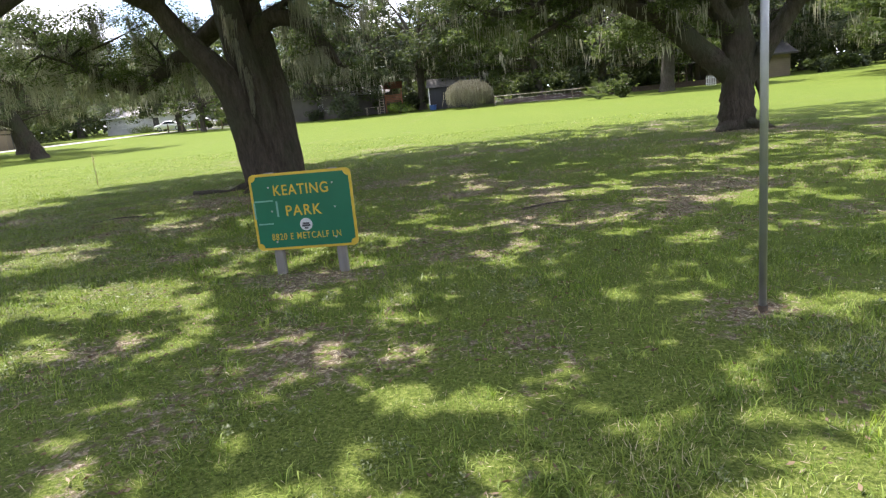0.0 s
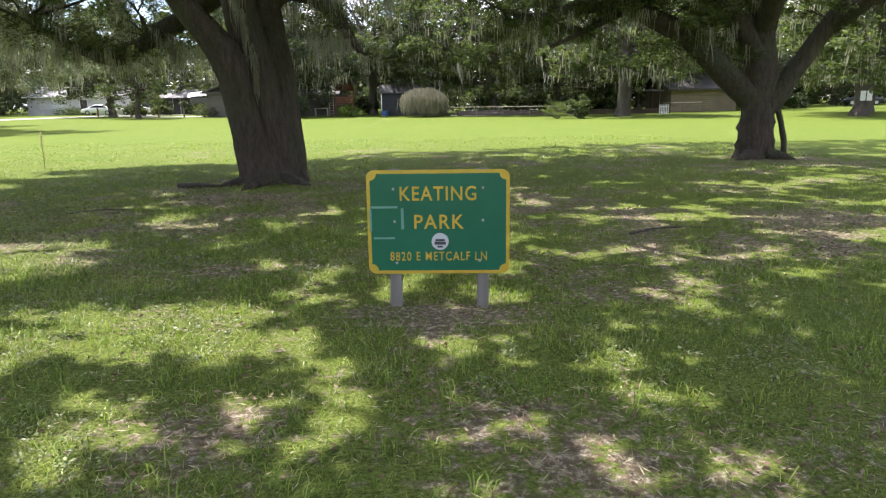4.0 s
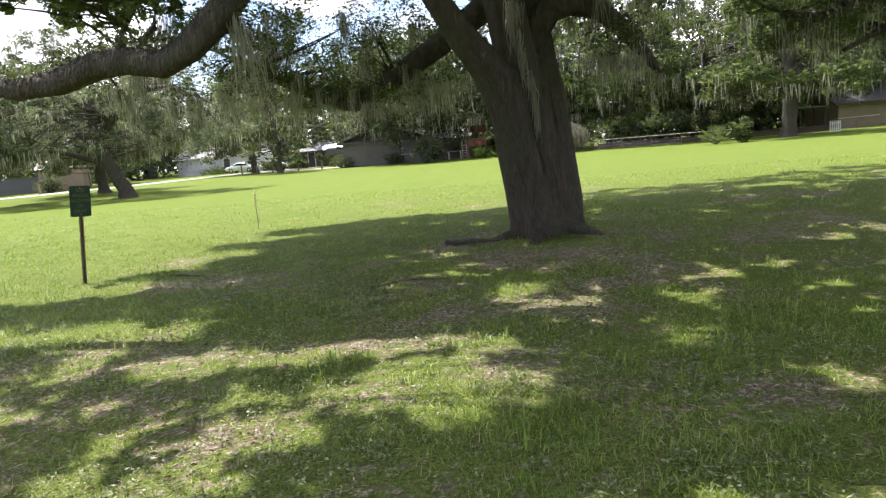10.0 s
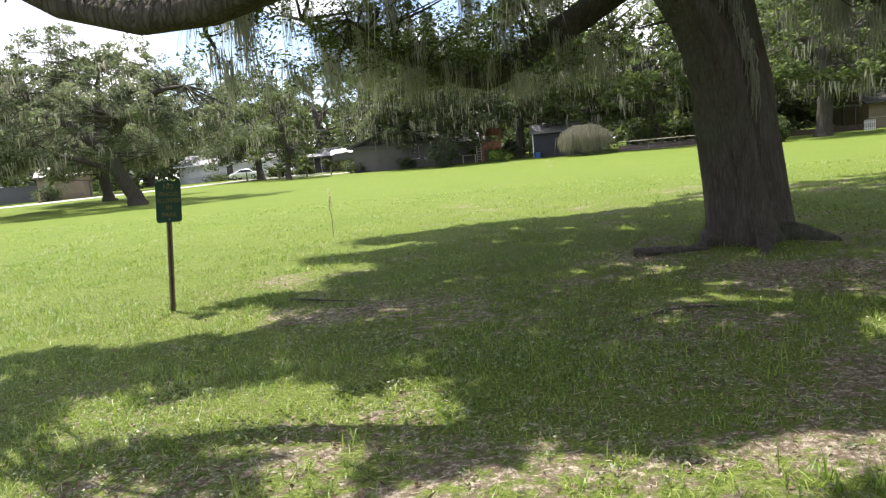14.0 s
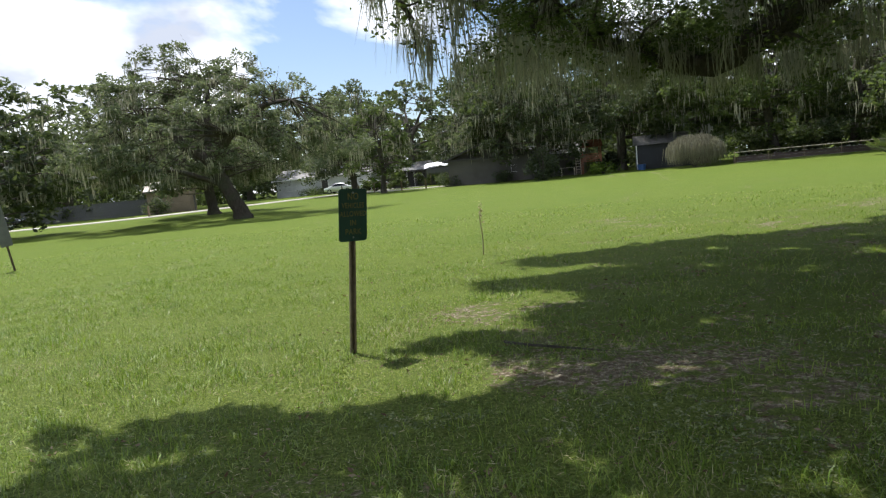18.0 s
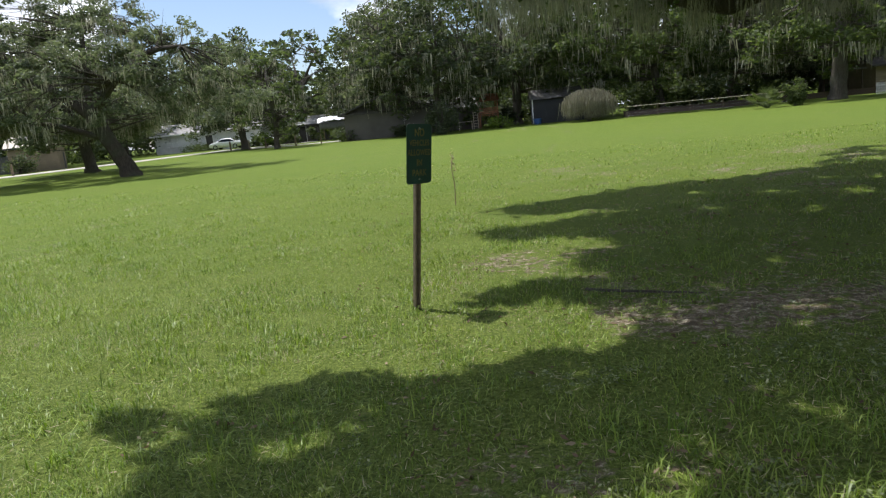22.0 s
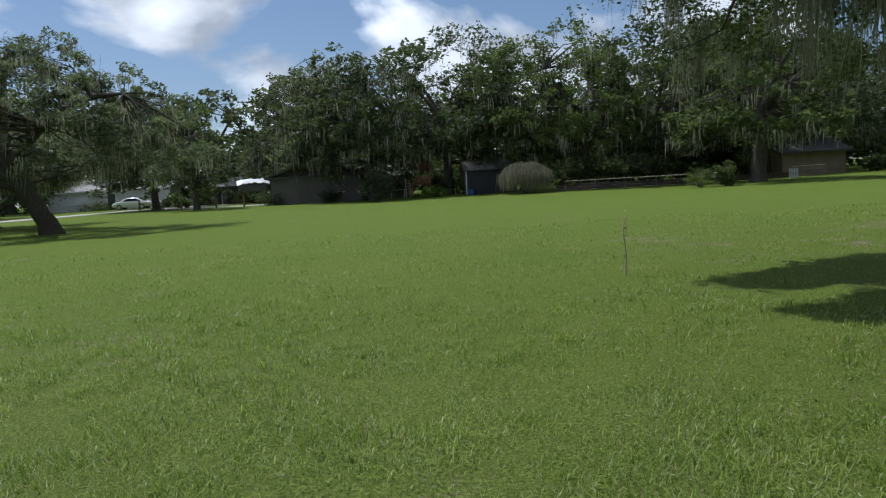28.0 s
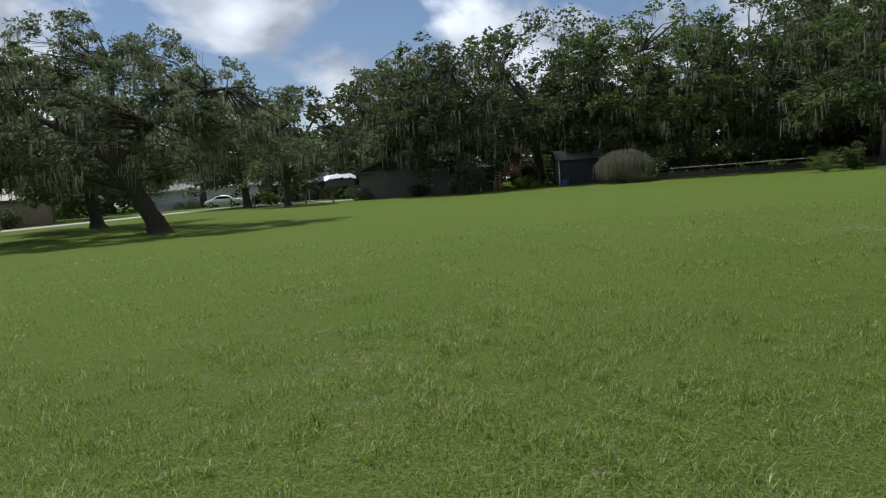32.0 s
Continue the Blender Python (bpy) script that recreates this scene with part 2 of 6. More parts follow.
def siding(name, color, pitch=5.0, vertical=False):
    k = Nodes(name)
    w = k.add("ShaderNodeTexWave", Vector=k.pos, Scale=pitch, Distortion=0.2)
    w.bands_direction = "X" if vertical else "Z"
    n = k.noise(0.9, 5)
    k.bump(w.outputs["Fac"], 0.4, 0.02)
    return k.set(k.ramp(n, (0.3, tuple(v * 0.8 for v in color)), (0.7, tuple(v * 1.08 for v in color))), 0.75)


M_SHED = siding("blue_grey_siding", (0.030, 0.032, 0.035), 4, True)
M_TAN = siding("tan_block_wall", (0.21, 0.168, 0.11), 1.5)
M_BROWN = siding("brown_siding", (0.11, 0.10, 0.088), 4, True)
M_WALLW = siding("pale_house_wall", (0.62, 0.62, 0.63), 3)
M_SHINGLE = plain("grey_shingles", (0.30, 0.29, 0.28), 0.9, vary=0.3, scale=2.5, bump=0.6)
M_ROOFDARK = plain("dark_roof", (0.07, 0.065, 0.06), 0.9, vary=0.3, scale=2.5, bump=0.6)
M_ROOFTAN = plain("tan_metal_roof", (0.50, 0.43, 0.35), 0.6, vary=0.15)
M_GLASS = plain("window_glass", (0.03, 0.035, 0.04), 0.08)
M_CARWHITE = plain("white_car_paint", (0.78, 0.79, 0.80), 0.22, vary=0.02)
M_CARDARK = plain("dark_car_paint", (0.035, 0.04, 0.05), 0.22, vary=0.02)
M_RUBBER = plain("tyre_rubber", (0.025, 0.025, 0.025), 0.85)
M_RIM = plain("wheel_rim", (0.55, 0.56, 0.57), 0.35, 0.7)
M_LAMPRED = plain("red_lamp_glass", (0.35, 0.02, 0.02), 0.2)
M_FENCE = plain("brown_fence_board", (0.085, 0.06, 0.045), 0.9, vary=0.3, scale=4, bump=0.4)
M_FENCEGREY = plain("grey_fence_board", (0.13, 0.13, 0.13), 0.9, vary=0.2, scale=4)
M_ORANGE = plain("orange_stained_wood", (0.27, 0.115, 0.065), 0.8, vary=0.25, scale=5)
M_PALEWOOD = plain("pale_rail_wood", (0.48, 0.42, 0.33), 0.8, vary=0.2, scale=5)
M_BLUE = plain("blue_plastic", (0.05, 0.12, 0.30), 0.5)

# ---- building helpers ----
RNG = np.random.default_rng(7)


def lift(x, y):
    """The ground's height: flat near the walk, rising slowly far off."""
    d = np.hypot(np.asarray(x) + 8.0, np.asarray(y) - 8.0)
    return 0.014 * np.maximum(0.0, d - 46.0)


def gz(x, y):
    return float(lift(x, y))


def raw(name, v, f, material, parent=None, smooth=False, label=""):
    """One mesh object from arrays of points and of faces with equal corner counts."""
    me = bpy.data.meshes.new(name)
    if isinstance(f, np.ndarray):
        n, k = f.shape
        me.vertices.add(len(v))
        me.vertices.foreach_set("co", np.ascontiguousarray(v, dtype=np.float32).ravel())
        me.loops.add(n * k)
        me.loops.foreach_set("vertex_index", np.ascontiguousarray(f, dtype=np.int32).ravel())
        me.polygons.add(n)
        me.polygons.foreach_set("loop_start", np.arange(0, n * k, k, dtype=np.int32))
        me.polygons.foreach_set("loop_total", np.full(n, k, dtype=np.int32))
        me.update(calc_edges=True)
    else:
        me.from_pydata([tuple(p) for p in v], [], f)
    if smooth:
        me.polygons.foreach_set("use_smooth", np.ones(len(me.polygons), dtype=bool))
    me.materials.append(material)
    ob = new(name, me)
    ob.parent = parent
    if label:
        tagged(ob, label)
    return ob


def part(name, bm, material, parent=None, label="", smooth=False):
    me = bpy.data.meshes.new(name)
    bm.to_mesh(me)
    bm.free()
    if smooth:
        me.polygons.foreach_set("use_smooth", np.ones(len(me.polygons), dtype=bool))
    me.materials.append(material)
    ob = new(name, me)
    ob.parent = parent
    if label:
        tagged(ob, label)
    return ob


def thing(name, label, category, m=None, group="", kind=""):
    e = new(name)
    e.empty_display_size = 0.2
    if m is not None:
        e.matrix_world = m
    return tagged(e, label, category, group, kind)


def box(size, at=(0, 0, 0), bevel=0.0, bm=None, turn=None):
    bm = bm or bmesh.new()
    m = Matrix.Translation(at) @ (turn or Matrix()) @ Matrix.Diagonal((*size, 1))
    geo = bmesh.ops.create_cube(bm, size=1.0, matrix=m)
    if bevel:
        es = list({e for v in geo["verts"] for e in v.link_edges})
        bmesh.ops.bevel(bm, geom=es, offset=bevel, segments=2, affect="EDGES", profile=0.5)
    return bm


def rod(a, b, r, r2=None, sides=10, bm=None):
    bm = bm or bmesh.new()
    a, b = Vector(a), Vector(b)
    q = (b - a).to_track_quat("Z", "Y").to_matrix().to_4x4()
    bmesh.ops.create_cone(bm, cap_ends=True, segments=sides, radius1=r, radius2=r if r2 is None else r2, depth=(b - a).length, matrix=Matrix.Translation((a + b) / 2) @ q)
    return bm


def round_plate(w, h, t, r, seg=6):
    """An upright plate in the xz plane with rounded corners, its front towards -y."""
    bm = bmesh.new()
    ring = []
    for cx, cz, a0 in ((w / 2 - r, h / 2 - r, 0), (-w / 2 + r, h / 2 - r, 90), (-w / 2 + r, -h / 2 + r, 180), (w / 2 - r, -h / 2 + r, 270)):
        for i in range(seg + 1):
            a = radians(a0 + 90 * i / seg)
            ring.append(bm.verts.new((cx + r * math.cos(a), -t / 2, cz + r * math.sin(a))))
    f = bm.faces.new(ring)
    out = bmesh.ops.extrude_face_region(bm, geom=[f])
    bmesh.ops.translate(bm, verts=[v for v in out["geom"] if isinstance(v, bmesh.types.BMVert)], vec=(0, t, 0))
    bmesh.ops.recalc_face_normals(bm, faces=bm.faces)
    return bm


def words(text, size, at, material, parent, name="letter", spread=1.0, thick=0.0012, stretch=1.0, bold=0.012):
    """Flat raised lettering in the xz plane, centred at the place, facing -y."""
    cu = bpy.data.curves.new(name, "FONT")
    cu.body, cu.size, cu.align_x, cu.align_y = text, size, "CENTER", "CENTER"
    cu.extrude, cu.space_character, cu.offset = thick, spread, size * bold
    tmp = bpy.data.objects.new(name, cu)
    me = bpy.data.meshes.new_from_object(tmp)
    bpy.data.objects.remove(tmp)
    me.transform(Matrix.Translation(at) @ pose(0, 0, 0, 90) @ Matrix.Diagonal((stretch, 1, 1, 1)))
    bm = bmesh.new()
    bm.from_mesh(me)
    bm.verts.index_update()
    left = set(bm.faces)
    while left:
        seed = left.pop()
        island, stack = [seed], [seed]
        while stack:
            for e in stack.pop().edges:
                for g in e.link_faces:
                    if g in left:
                        left.discard(g)
                        island.append(g)
                        stack.append(g)
        one = bmesh.new()
        seen = {v.index: one.verts.new(v.co) for v in {v for g in island for v in g.verts}}
        for g in island:
            one.faces.new([seen[v.index] for v in g.verts])
        part("letter", one, material, parent)
    bm.free()


# ---- trees ----
def curve_points(pts, n):
    """A smooth line through the points, n places along it."""
    p = np.array(pts, dtype=float)
    p = np.vstack([2 * p[0] - p[1], p, 2 * p[-1] - p[-2]])
    out = []
    for u in np.linspace(0, len(pts) - 1.0001, n):
        i = int(u)
        t = u - i
        a, b, c, d = p[i:i + 4]
        out.append(0.5 * (2 * b + (c - a) * t + (2 * a - 5 * b + 4 * c - d) * t * t + (3 * b - a - 3 * c + d) * t ** 3))
    return np.array(out)


def tube(pts, radii, n=12, sides=8, rough=0.1, rng=RNG):
    """Points and quads of a bent, tapering, knobbly limb."""
    c = curve_points(pts, n)
    r = np.interp(np.linspace(0, 1, n), np.linspace(0, 1, len(radii)), radii)
    t = np.gradient(c, axis=0)
    t /= np.linalg.norm(t, axis=1)[:, None] + 1e-9
    ref = np.where(np.abs(t[:, 2:3]) > 0.9, [[1.0, 0, 0]], [[0, 0, 1.0]])
    u = np.cross(t, ref)
    for i in range(1, n):
        v = u[i - 1] - t[i] * (u[i - 1] @ t[i])
        if np.linalg.norm(v) > 1e-6:
            u[i] = v
    u /= np.linalg.norm(u, axis=1)[:, None] + 1e-9
    w = np.cross(t, u)
    a = np.linspace(0, 2 * np.pi, sides, endpoint=False)
    lobes = 1 + rough * (np.sin(a * 3 + rng.uniform(0, 6))[None, :] * 0.6 + rng.normal(0, 0.5, (n, sides)))
    ring = c[:, None, :] + (r[:, None, None] * lobes[:, :, None]) * (np.cos(a)[None, :, None] * u[:, None, :] + np.sin(a)[None, :, None] * w[:, None, :])
    i, j = np.meshgrid(np.arange(n - 1), np.arange(sides), indexing="ij")
    k = (j + 1) % sides
    f = np.stack([i * sides + j, i * sides + k, (i + 1) * sides + k, (i + 1) * sides + j], -1).reshape(-1, 4)
    return ring.reshape(-1, 3), f


def merged(pieces):
    vs, fs, o = [], [], 0
    for v, f in pieces:
        vs.append(v)
        fs.append(f + o)
        o += len(v)
    return np.vstack(vs), np.vstack(fs)


def leaf_cards(centres, size, rng, flat=0.45, slim=0.5):
    """Small pointed leaves round the given places, one quad each, turned at random."""
    n = len(centres)
    s = (size * rng.uniform(0.6, 1.35, n))[:, None]
    d = rng.normal(0, 1, (n, 3)) * (1, 1, flat)
    d /= np.linalg.norm(d, axis=1)[:, None] + 1e-9
    up = rng.normal(0, 0.75, (n, 3)) + (0, 0, 0.8)
    side = np.cross(d, up)
    side /= np.linalg.norm(side, axis=1)[:, None] + 1e-9
    w = side * s * slim * 0.5
    mid = centres + d * s * 0.08
    v = np.stack([centres - d * s * 0.5, mid + w, centres + d * s * 0.5, mid - w], 1).reshape(-1, 3)
    return v, np.arange(4 * n).reshape(-1, 4)


def strands(tops, lengths, width, rng, ribbons=4, spread=0.12, sway=0.05):
    """Hanging moss: thin tapering ribbons below the given places."""
    n = len(tops) * ribbons
    top = np.repeat(tops, ribbons, 0) + rng.normal(0, spread, (n, 3)) * (1, 1, 0.3)
    ln = np.repeat(lengths, ribbons) * rng.uniform(0.35, 1.0, n)
    a = rng.uniform(0, np.pi, n)
    side = np.stack([np.cos(a), np.sin(a), np.zeros(n)], 1)
    levels = np.array([0.0, 0.35, 0.7, 1.0])
    ws = np.array([0.8, 1.0, 0.6, 0.12])
    drift = rng.normal(0, sway, (n, 3)) * (1, 1, 0)
    vs = []
    for lv, wf in zip(levels, ws):
        c = top + drift * lv * ln[:, None] * 2 + rng.normal(0, 0.015, (n, 3)) * (1, 1, 0)
        c[:, 2] = top[:, 2] - lv * ln
        h = side * (width * wf * rng.uniform(0.6, 1.3, n))[:, None] * 0.5
        vs += [c - h, c + h]
    v = np.stack(vs, 1).reshape(-1, 3)
    base = np.arange(n)[:, None] * 8
    f = np.concatenate([base + np.array([[0, 1, 3, 2]]), base + np.array([[2, 3, 5, 4]]), base + np.array([[4, 5, 7, 6]])], 0)
    return v, f


def blob(n, centre, rad, rng, flat=0.6):
    """Random places in an uneven flattened ball, denser to its rim."""
    d = rng.normal(0, 1, (n, 3))
    d /= np.linalg.norm(d, axis=1)[:, None]
    r = rng.uniform(0.25, 1.0, n) ** 0.6
    return np.asarray(centre) + d * r[:, None] * rad * (1, 1, flat)


def tree(name, label, limbs, clusters, leaf, size, per, material, bark, moss=0, moss_len=1.0, moss_w=0.05, ribbons=3, seed=1, group="", twig=0.03, flat=0.6, sides=8, category="tree", moss_low=True, roof=(), veil=()):
    """limbs: (points, radii) of trunk and boughs; clusters: (x, y, z, radius, leaf size or 0). All in world metres."""
    rng = np.random.default_rng(seed)
    base = np.array(limbs[0][0][0])
    t = thing(name, label, category, pose(*base), group)
    wood = [tube(np.array(p) - base, r, 14 if i else 18, sides if i else sides + 6, 0.14, rng) for i, (p, r) in enumerate(limbs)]
    raw("trunk", *wood[0], bark, t, True)
    for w in wood[1:]:
        raw("bough", *w, bark, t, True)
    # thin branches from the boughs to the leaf clusters
    spine = np.vstack([curve_points(np.array(p) - base, 12)[4:] for p, r in limbs])
    thin, places, tops, lens = [], [], [], []
    sizes = []
    for cx, cy, cz, cr, cs in clusters:
        c = np.array((cx, cy, cz)) - base
        d = np.linalg.norm((spine - c) * (1, 1, 1.6), axis=1)
        a = spine[np.argmin(d)]
        mid = (a + c) / 2 + rng.normal(0, 0.12, 3) * np.linalg.norm(c - a) + (0, 0, 0.08 * np.linalg.norm(c - a))
        if twig:
            thin.append(tube([a, mid, c], [twig * (1 + 0.25 * np.linalg.norm(c - a)), twig, twig * 0.4], 5, 4, 0.05, rng))
            for q in range(2 if twig < 0.04 else 0):
                e = c + rng.normal(0, 0.5, 3) * cr
                thin.append(tube([mid, (mid + e) / 2 + rng.normal(0, 0.1, 3) * cr, e], [twig * 0.6, twig * 0.4, twig * 0.2], 4, 3, 0.05, rng))
        s = cs or size
        n = max(12, int(per * (cr ** 2) * (size / s) ** 2))
        p = np.vstack([blob(max(3, n // 5), c + rng.normal(0, 0.42, 3) * cr * (1, 1, flat), cr * rng.uniform(0.35, 0.6), rng, flat) for _ in range(5)])
        places.append(p)
        sizes.append(np.full(len(p), s))
        if moss and (moss_low or cz < 9):
            k = max(1, int(moss * cr))
            tops.append(blob(k, c - (0, 0, 0.15 * cr), cr * 0.9, rng, 0.35))
            lens.append(moss_len * rng.uniform(0.3, 1.0, k) ** 1.4 * 1.3)
    for k, (cx, cy, cz, cr, cs, n) in enumerate(roof):
        c = np.array((cx, cy, cz)) - base
        a = spine[np.argmin(np.linalg.norm((spine - c) * (1, 1, 1.6), axis=1))]
        if k % 4 == 0 and np.linalg.norm(c - a) < 2.4:
            mid = (a + c) / 2 + rng.normal(0, 0.1, 3) * np.linalg.norm(c - a)
            thin.append(tube([a, mid, c], [0.03, 0.018, 0.008], 5, 4, 0.05, rng))
        u, w = rng.uniform(0, 6.28), rng.uniform(0.35, 1.0)
        q = rng.normal(0, 0.46 * cr, (n, 3)) * (1.35, w, 0.7)
        places.append(c + q @ np.array([[math.cos(u), math.sin(u), 0], [-math.sin(u), math.cos(u), 0], [0, 0, 1]]))
        sizes.append(np.full(n, cs))
    for cx, cy, cz, cr, cs, n in veil:
        tops.append(blob(3, np.array((cx, cy, cz)) - base, cr, rng, 0.4))
        lens.append(moss_len * rng.uniform(0.4, 1.2, 3))
    if thin:
        tagged(raw("branchwork", *merged(thin), bark, t, True), kind="stuff")
    p, s = np.vstack(places), np.concatenate(sizes)
    v, f = leaf_cards(p, s, rng)
    tagged(raw("crown", v, f, material, t), kind="stuff")
    if moss:
        # strands end well above the ground
        tp = np.vstack(tops)
        lens = [np.clip(np.concatenate(lens), 0.0, np.maximum(0.15, tp[:, 2] + base[2] - 2.1 - lift(base[0], base[1])))]
        tagged(raw("hanging_moss", *strands(np.vstack(tops), np.concatenate(lens), moss_w, rng, ribbons, moss_w * 2.2 if moss_w > 0.03 else 0.055), M_MOSS, t, label="grey-green hanging Spanish moss"), kind="stuff")
    return t


def crown_clusters(centre, rx, ry, rz, n, cr, rng, low=-0.6, droop=0.0, small=0.0):
    """Cluster places spread through a wide uneven dome."""
    out = []
    while len(out) < n:
        d = rng.normal(0, 1, 3)
        d /= np.linalg.norm(d)
        if d[2] < low:
            continue
        r = rng.uniform(0.45, 1.0) ** 0.5 * (1 + 0.16 * math.sin(3 * math.atan2(d[1], d[0]) + centre[0]))
        x, y, z = d[0] * rx * r, d[1] * ry * r, d[2] * rz * r
        z -= droop * (x * x / rx ** 2 + y * y / ry ** 2)
        out.append((centre[0] + x, centre[1] + y, centre[2] + z, cr * rng.uniform(0.65, 1.3), small))
    return out

# ---- ground ----
def smooth_noise(x, y, cell, seed):
    """Smooth random field between 0 and 1 over the plan."""
    r = np.random.default_rng(seed)
    g = r.uniform(0, 1, (64, 64))
    u, v = np.asarray(x) / cell + 1000, np.asarray(y) / cell + 1000
    i, j = np.floor(u).astype(int), np.floor(v).astype(int)
    a, b = u - i, v - j
    a, b = a * a * (3 - 2 * a), b * b * (3 - 2 * b)
    i, j, i2, j2 = i % 64, j % 64, (i + 1) % 64, (j + 1) % 64
    return g[i, j] * (1 - a) * (1 - b) + g[i2, j] * a * (1 - b) + g[i, j2] * (1 - a) * b + g[i2, j2] * a * b


def bareness(x, y):
    """Share of bare soil and litter: more under the two near oaks and round the posts."""
    x, y = np.asarray(x, float), np.asarray(y, float)
    n = 0.36 * smooth_noise(x, y, 1.5, 3) + 0.36 * smooth_noise(x, y, 0.55, 4) + 0.28 * smooth_noise(x, y, 0.24, 5)
    under = np.exp(-(((x + 3.6) / 6.0) ** 2 + ((y - 11.5) / 6.0) ** 2) ** 1.5) + np.exp(-(((x - 6.5) / 8.0) ** 2 + ((y - 15) / 8.0) ** 2) ** 1.5) + 0.8 * np.exp(-(((x - 3.0) / 5.0) ** 2 + ((y - 3) / 4.0) ** 2))
    b = n + (0.16 + 0.23 * np.exp(-((x + 6.0) / 2.9) ** 2 - ((y - 9.0) / 2.4) ** 2) + 0.17 * np.exp(-((x + 8.3) / 1.5) ** 2 - ((y - 12.4) / 0.9) ** 2)) * np.minimum(under, 1.0) - 0.26
    b += 0.38 * np.exp(-((x + 1.1) ** 2 / 0.5 + (y - 6.4) ** 2 / 0.30))            # worn soil at the park sign
    b += 0.35 * np.exp(-((x - 2.6) ** 2 + (y - 4.7) ** 2) / 0.12)                    # round the metal pole
    b += 0.16 * np.exp(-((x + 8.4) / 1.4) ** 2 - ((y - 12.5) / 0.8) ** 2)
    b += 0.20 * np.exp(-((x + 9.9) ** 2 / 1.0 + (y - 13.0) ** 2 / 0.25))             # scuffed patch beside the small sign
    b += 0.12 * np.exp(-((x + 4.3) ** 2 + (y - 15.6) ** 2) / 1.2) + 0.15 * np.exp(-((x - 7.9) ** 2 + (y - 19.8) ** 2) / 1.6)
    b += 0.6 * np.exp(-((x + 21.2) ** 2 + (y - 15.0) ** 2) / 0.4)
    open_field = (x < -11.5) | (y > 27)
    return np.clip(np.where(open_field, b - 0.12, b), 0, 1)


def axis_steps(lo, hi, step, far):
    inner = list(np.arange(lo, hi, step))
    out, d, p = [], step, hi
    while p < far:
        out.append(p)
        d *= 1.22
        p += d
    left, d, p = [], step, lo
    while p > -far:
        d *= 1.22
        p -= d
        left.append(p)
    return np.array(left[::-1] + inner + out + [far])


gx, gy = axis_steps(-26, 14, 0.27, 900), axis_steps(-2, 28, 0.27, 900)
X, Y = np.meshgrid(gx, gy, indexing="ij")
near = np.clip(1 - np.hypot(X + 6, Y - 12) / 45, 0, 1)
Z = lift(np.clip(X, -150, 150), np.clip(Y, -150, 160)) + near * (0.05 * (smooth_noise(X, Y, 1.3, 9) - 0.5) + 0.03 * (smooth_noise(X, Y, 0.45, 10) - 0.5))
ii, jj = np.meshgrid(np.arange(len(gx) - 1), np.arange(len(gy) - 1), indexing="ij")
ny = len(gy)
gf = np.stack([ii * ny + jj, (ii + 1) * ny + jj, (ii + 1) * ny + jj + 1, ii * ny + jj + 1], -1).reshape(-1, 4)
ground = raw("ground", np.stack([X, Y, Z], -1).reshape(-1, 3), gf, M_GROUND, None, True)
tagged(ground, "mown green park lawn with worn bare soil under the oaks", "ground", kind="structure")
ground.data.attributes.new("bare", "FLOAT", "POINT").data.foreach_set("value", bareness(X, Y).ravel().astype(np.float32))


WALK = np.array([e[:2] for _, e, _, _ in PATH[::4]])


def far_from_walk(p):
    best = np.full(len(p), 1e9)
    for a, b in zip(WALK, WALK[1:]):
        d = b - a
        u = np.clip(((p - a) @ d) / (d @ d), 0, 1)[:, None]
        best = np.minimum(best, np.hypot(*(p - a - u * d).T))
    return best


# weight of the straw and painted gap shade among the standing blades along the walk
thatch_shade = np.clip((4.5 / np.maximum(far_from_walk(np.stack([X, Y], -1).reshape(-1, 2)), 0.1)) ** 1.8, 0, 1)
ground.data.attributes.new("turf", "FLOAT", "POINT").data.foreach_set("value", thatch_shade.astype(np.float32))


def strip(name, line, width, material, label, category):
    c = curve_points([(*p, 0) for p in line], 40)
    t = np.gradient(c, axis=0)
    s = np.stack([-t[:, 1], t[:, 0]], 1) / np.hypot(t[:, 0], t[:, 1])[:, None] * width / 2
    v = []
    for sgn, dz in ((-1, -0.05), (-1, 0.035), (1, 0.035), (1, -0.05)):
        x, y = c[:, 0] + sgn * s[:, 0], c[:, 1] + sgn * s[:, 1]
        v.append(np.stack([x, y, lift(x, y) + dz], 1))
    v = np.stack(v, 1).reshape(-1, 3)
    i, j = np.meshgrid(np.arange(39), np.arange(3), indexing="ij")
    f = np.stack([i * 4 + j, i * 4 + j + 1, (i + 1) * 4 + j + 1, (i + 1) * 4 + j], -1).reshape(-1, 4)
    return tagged(raw(name, v, f, material), label, category, kind="structure")


strip("road", [(-150, 36), (-95, 50), (-70, 57.5), (-58, 63), (-52, 74), (-46, 88), (-40, 96), (-34, 99)], 3.6, M_ROAD, "pale sandy lane curving past the lawn", "road")
strip("driveway", [(-46, 93), (-40, 91.5), (-34, 88), (-28, 88)], 3.2, M_ROAD, "pale concrete driveway by the parked cars", "driveway")

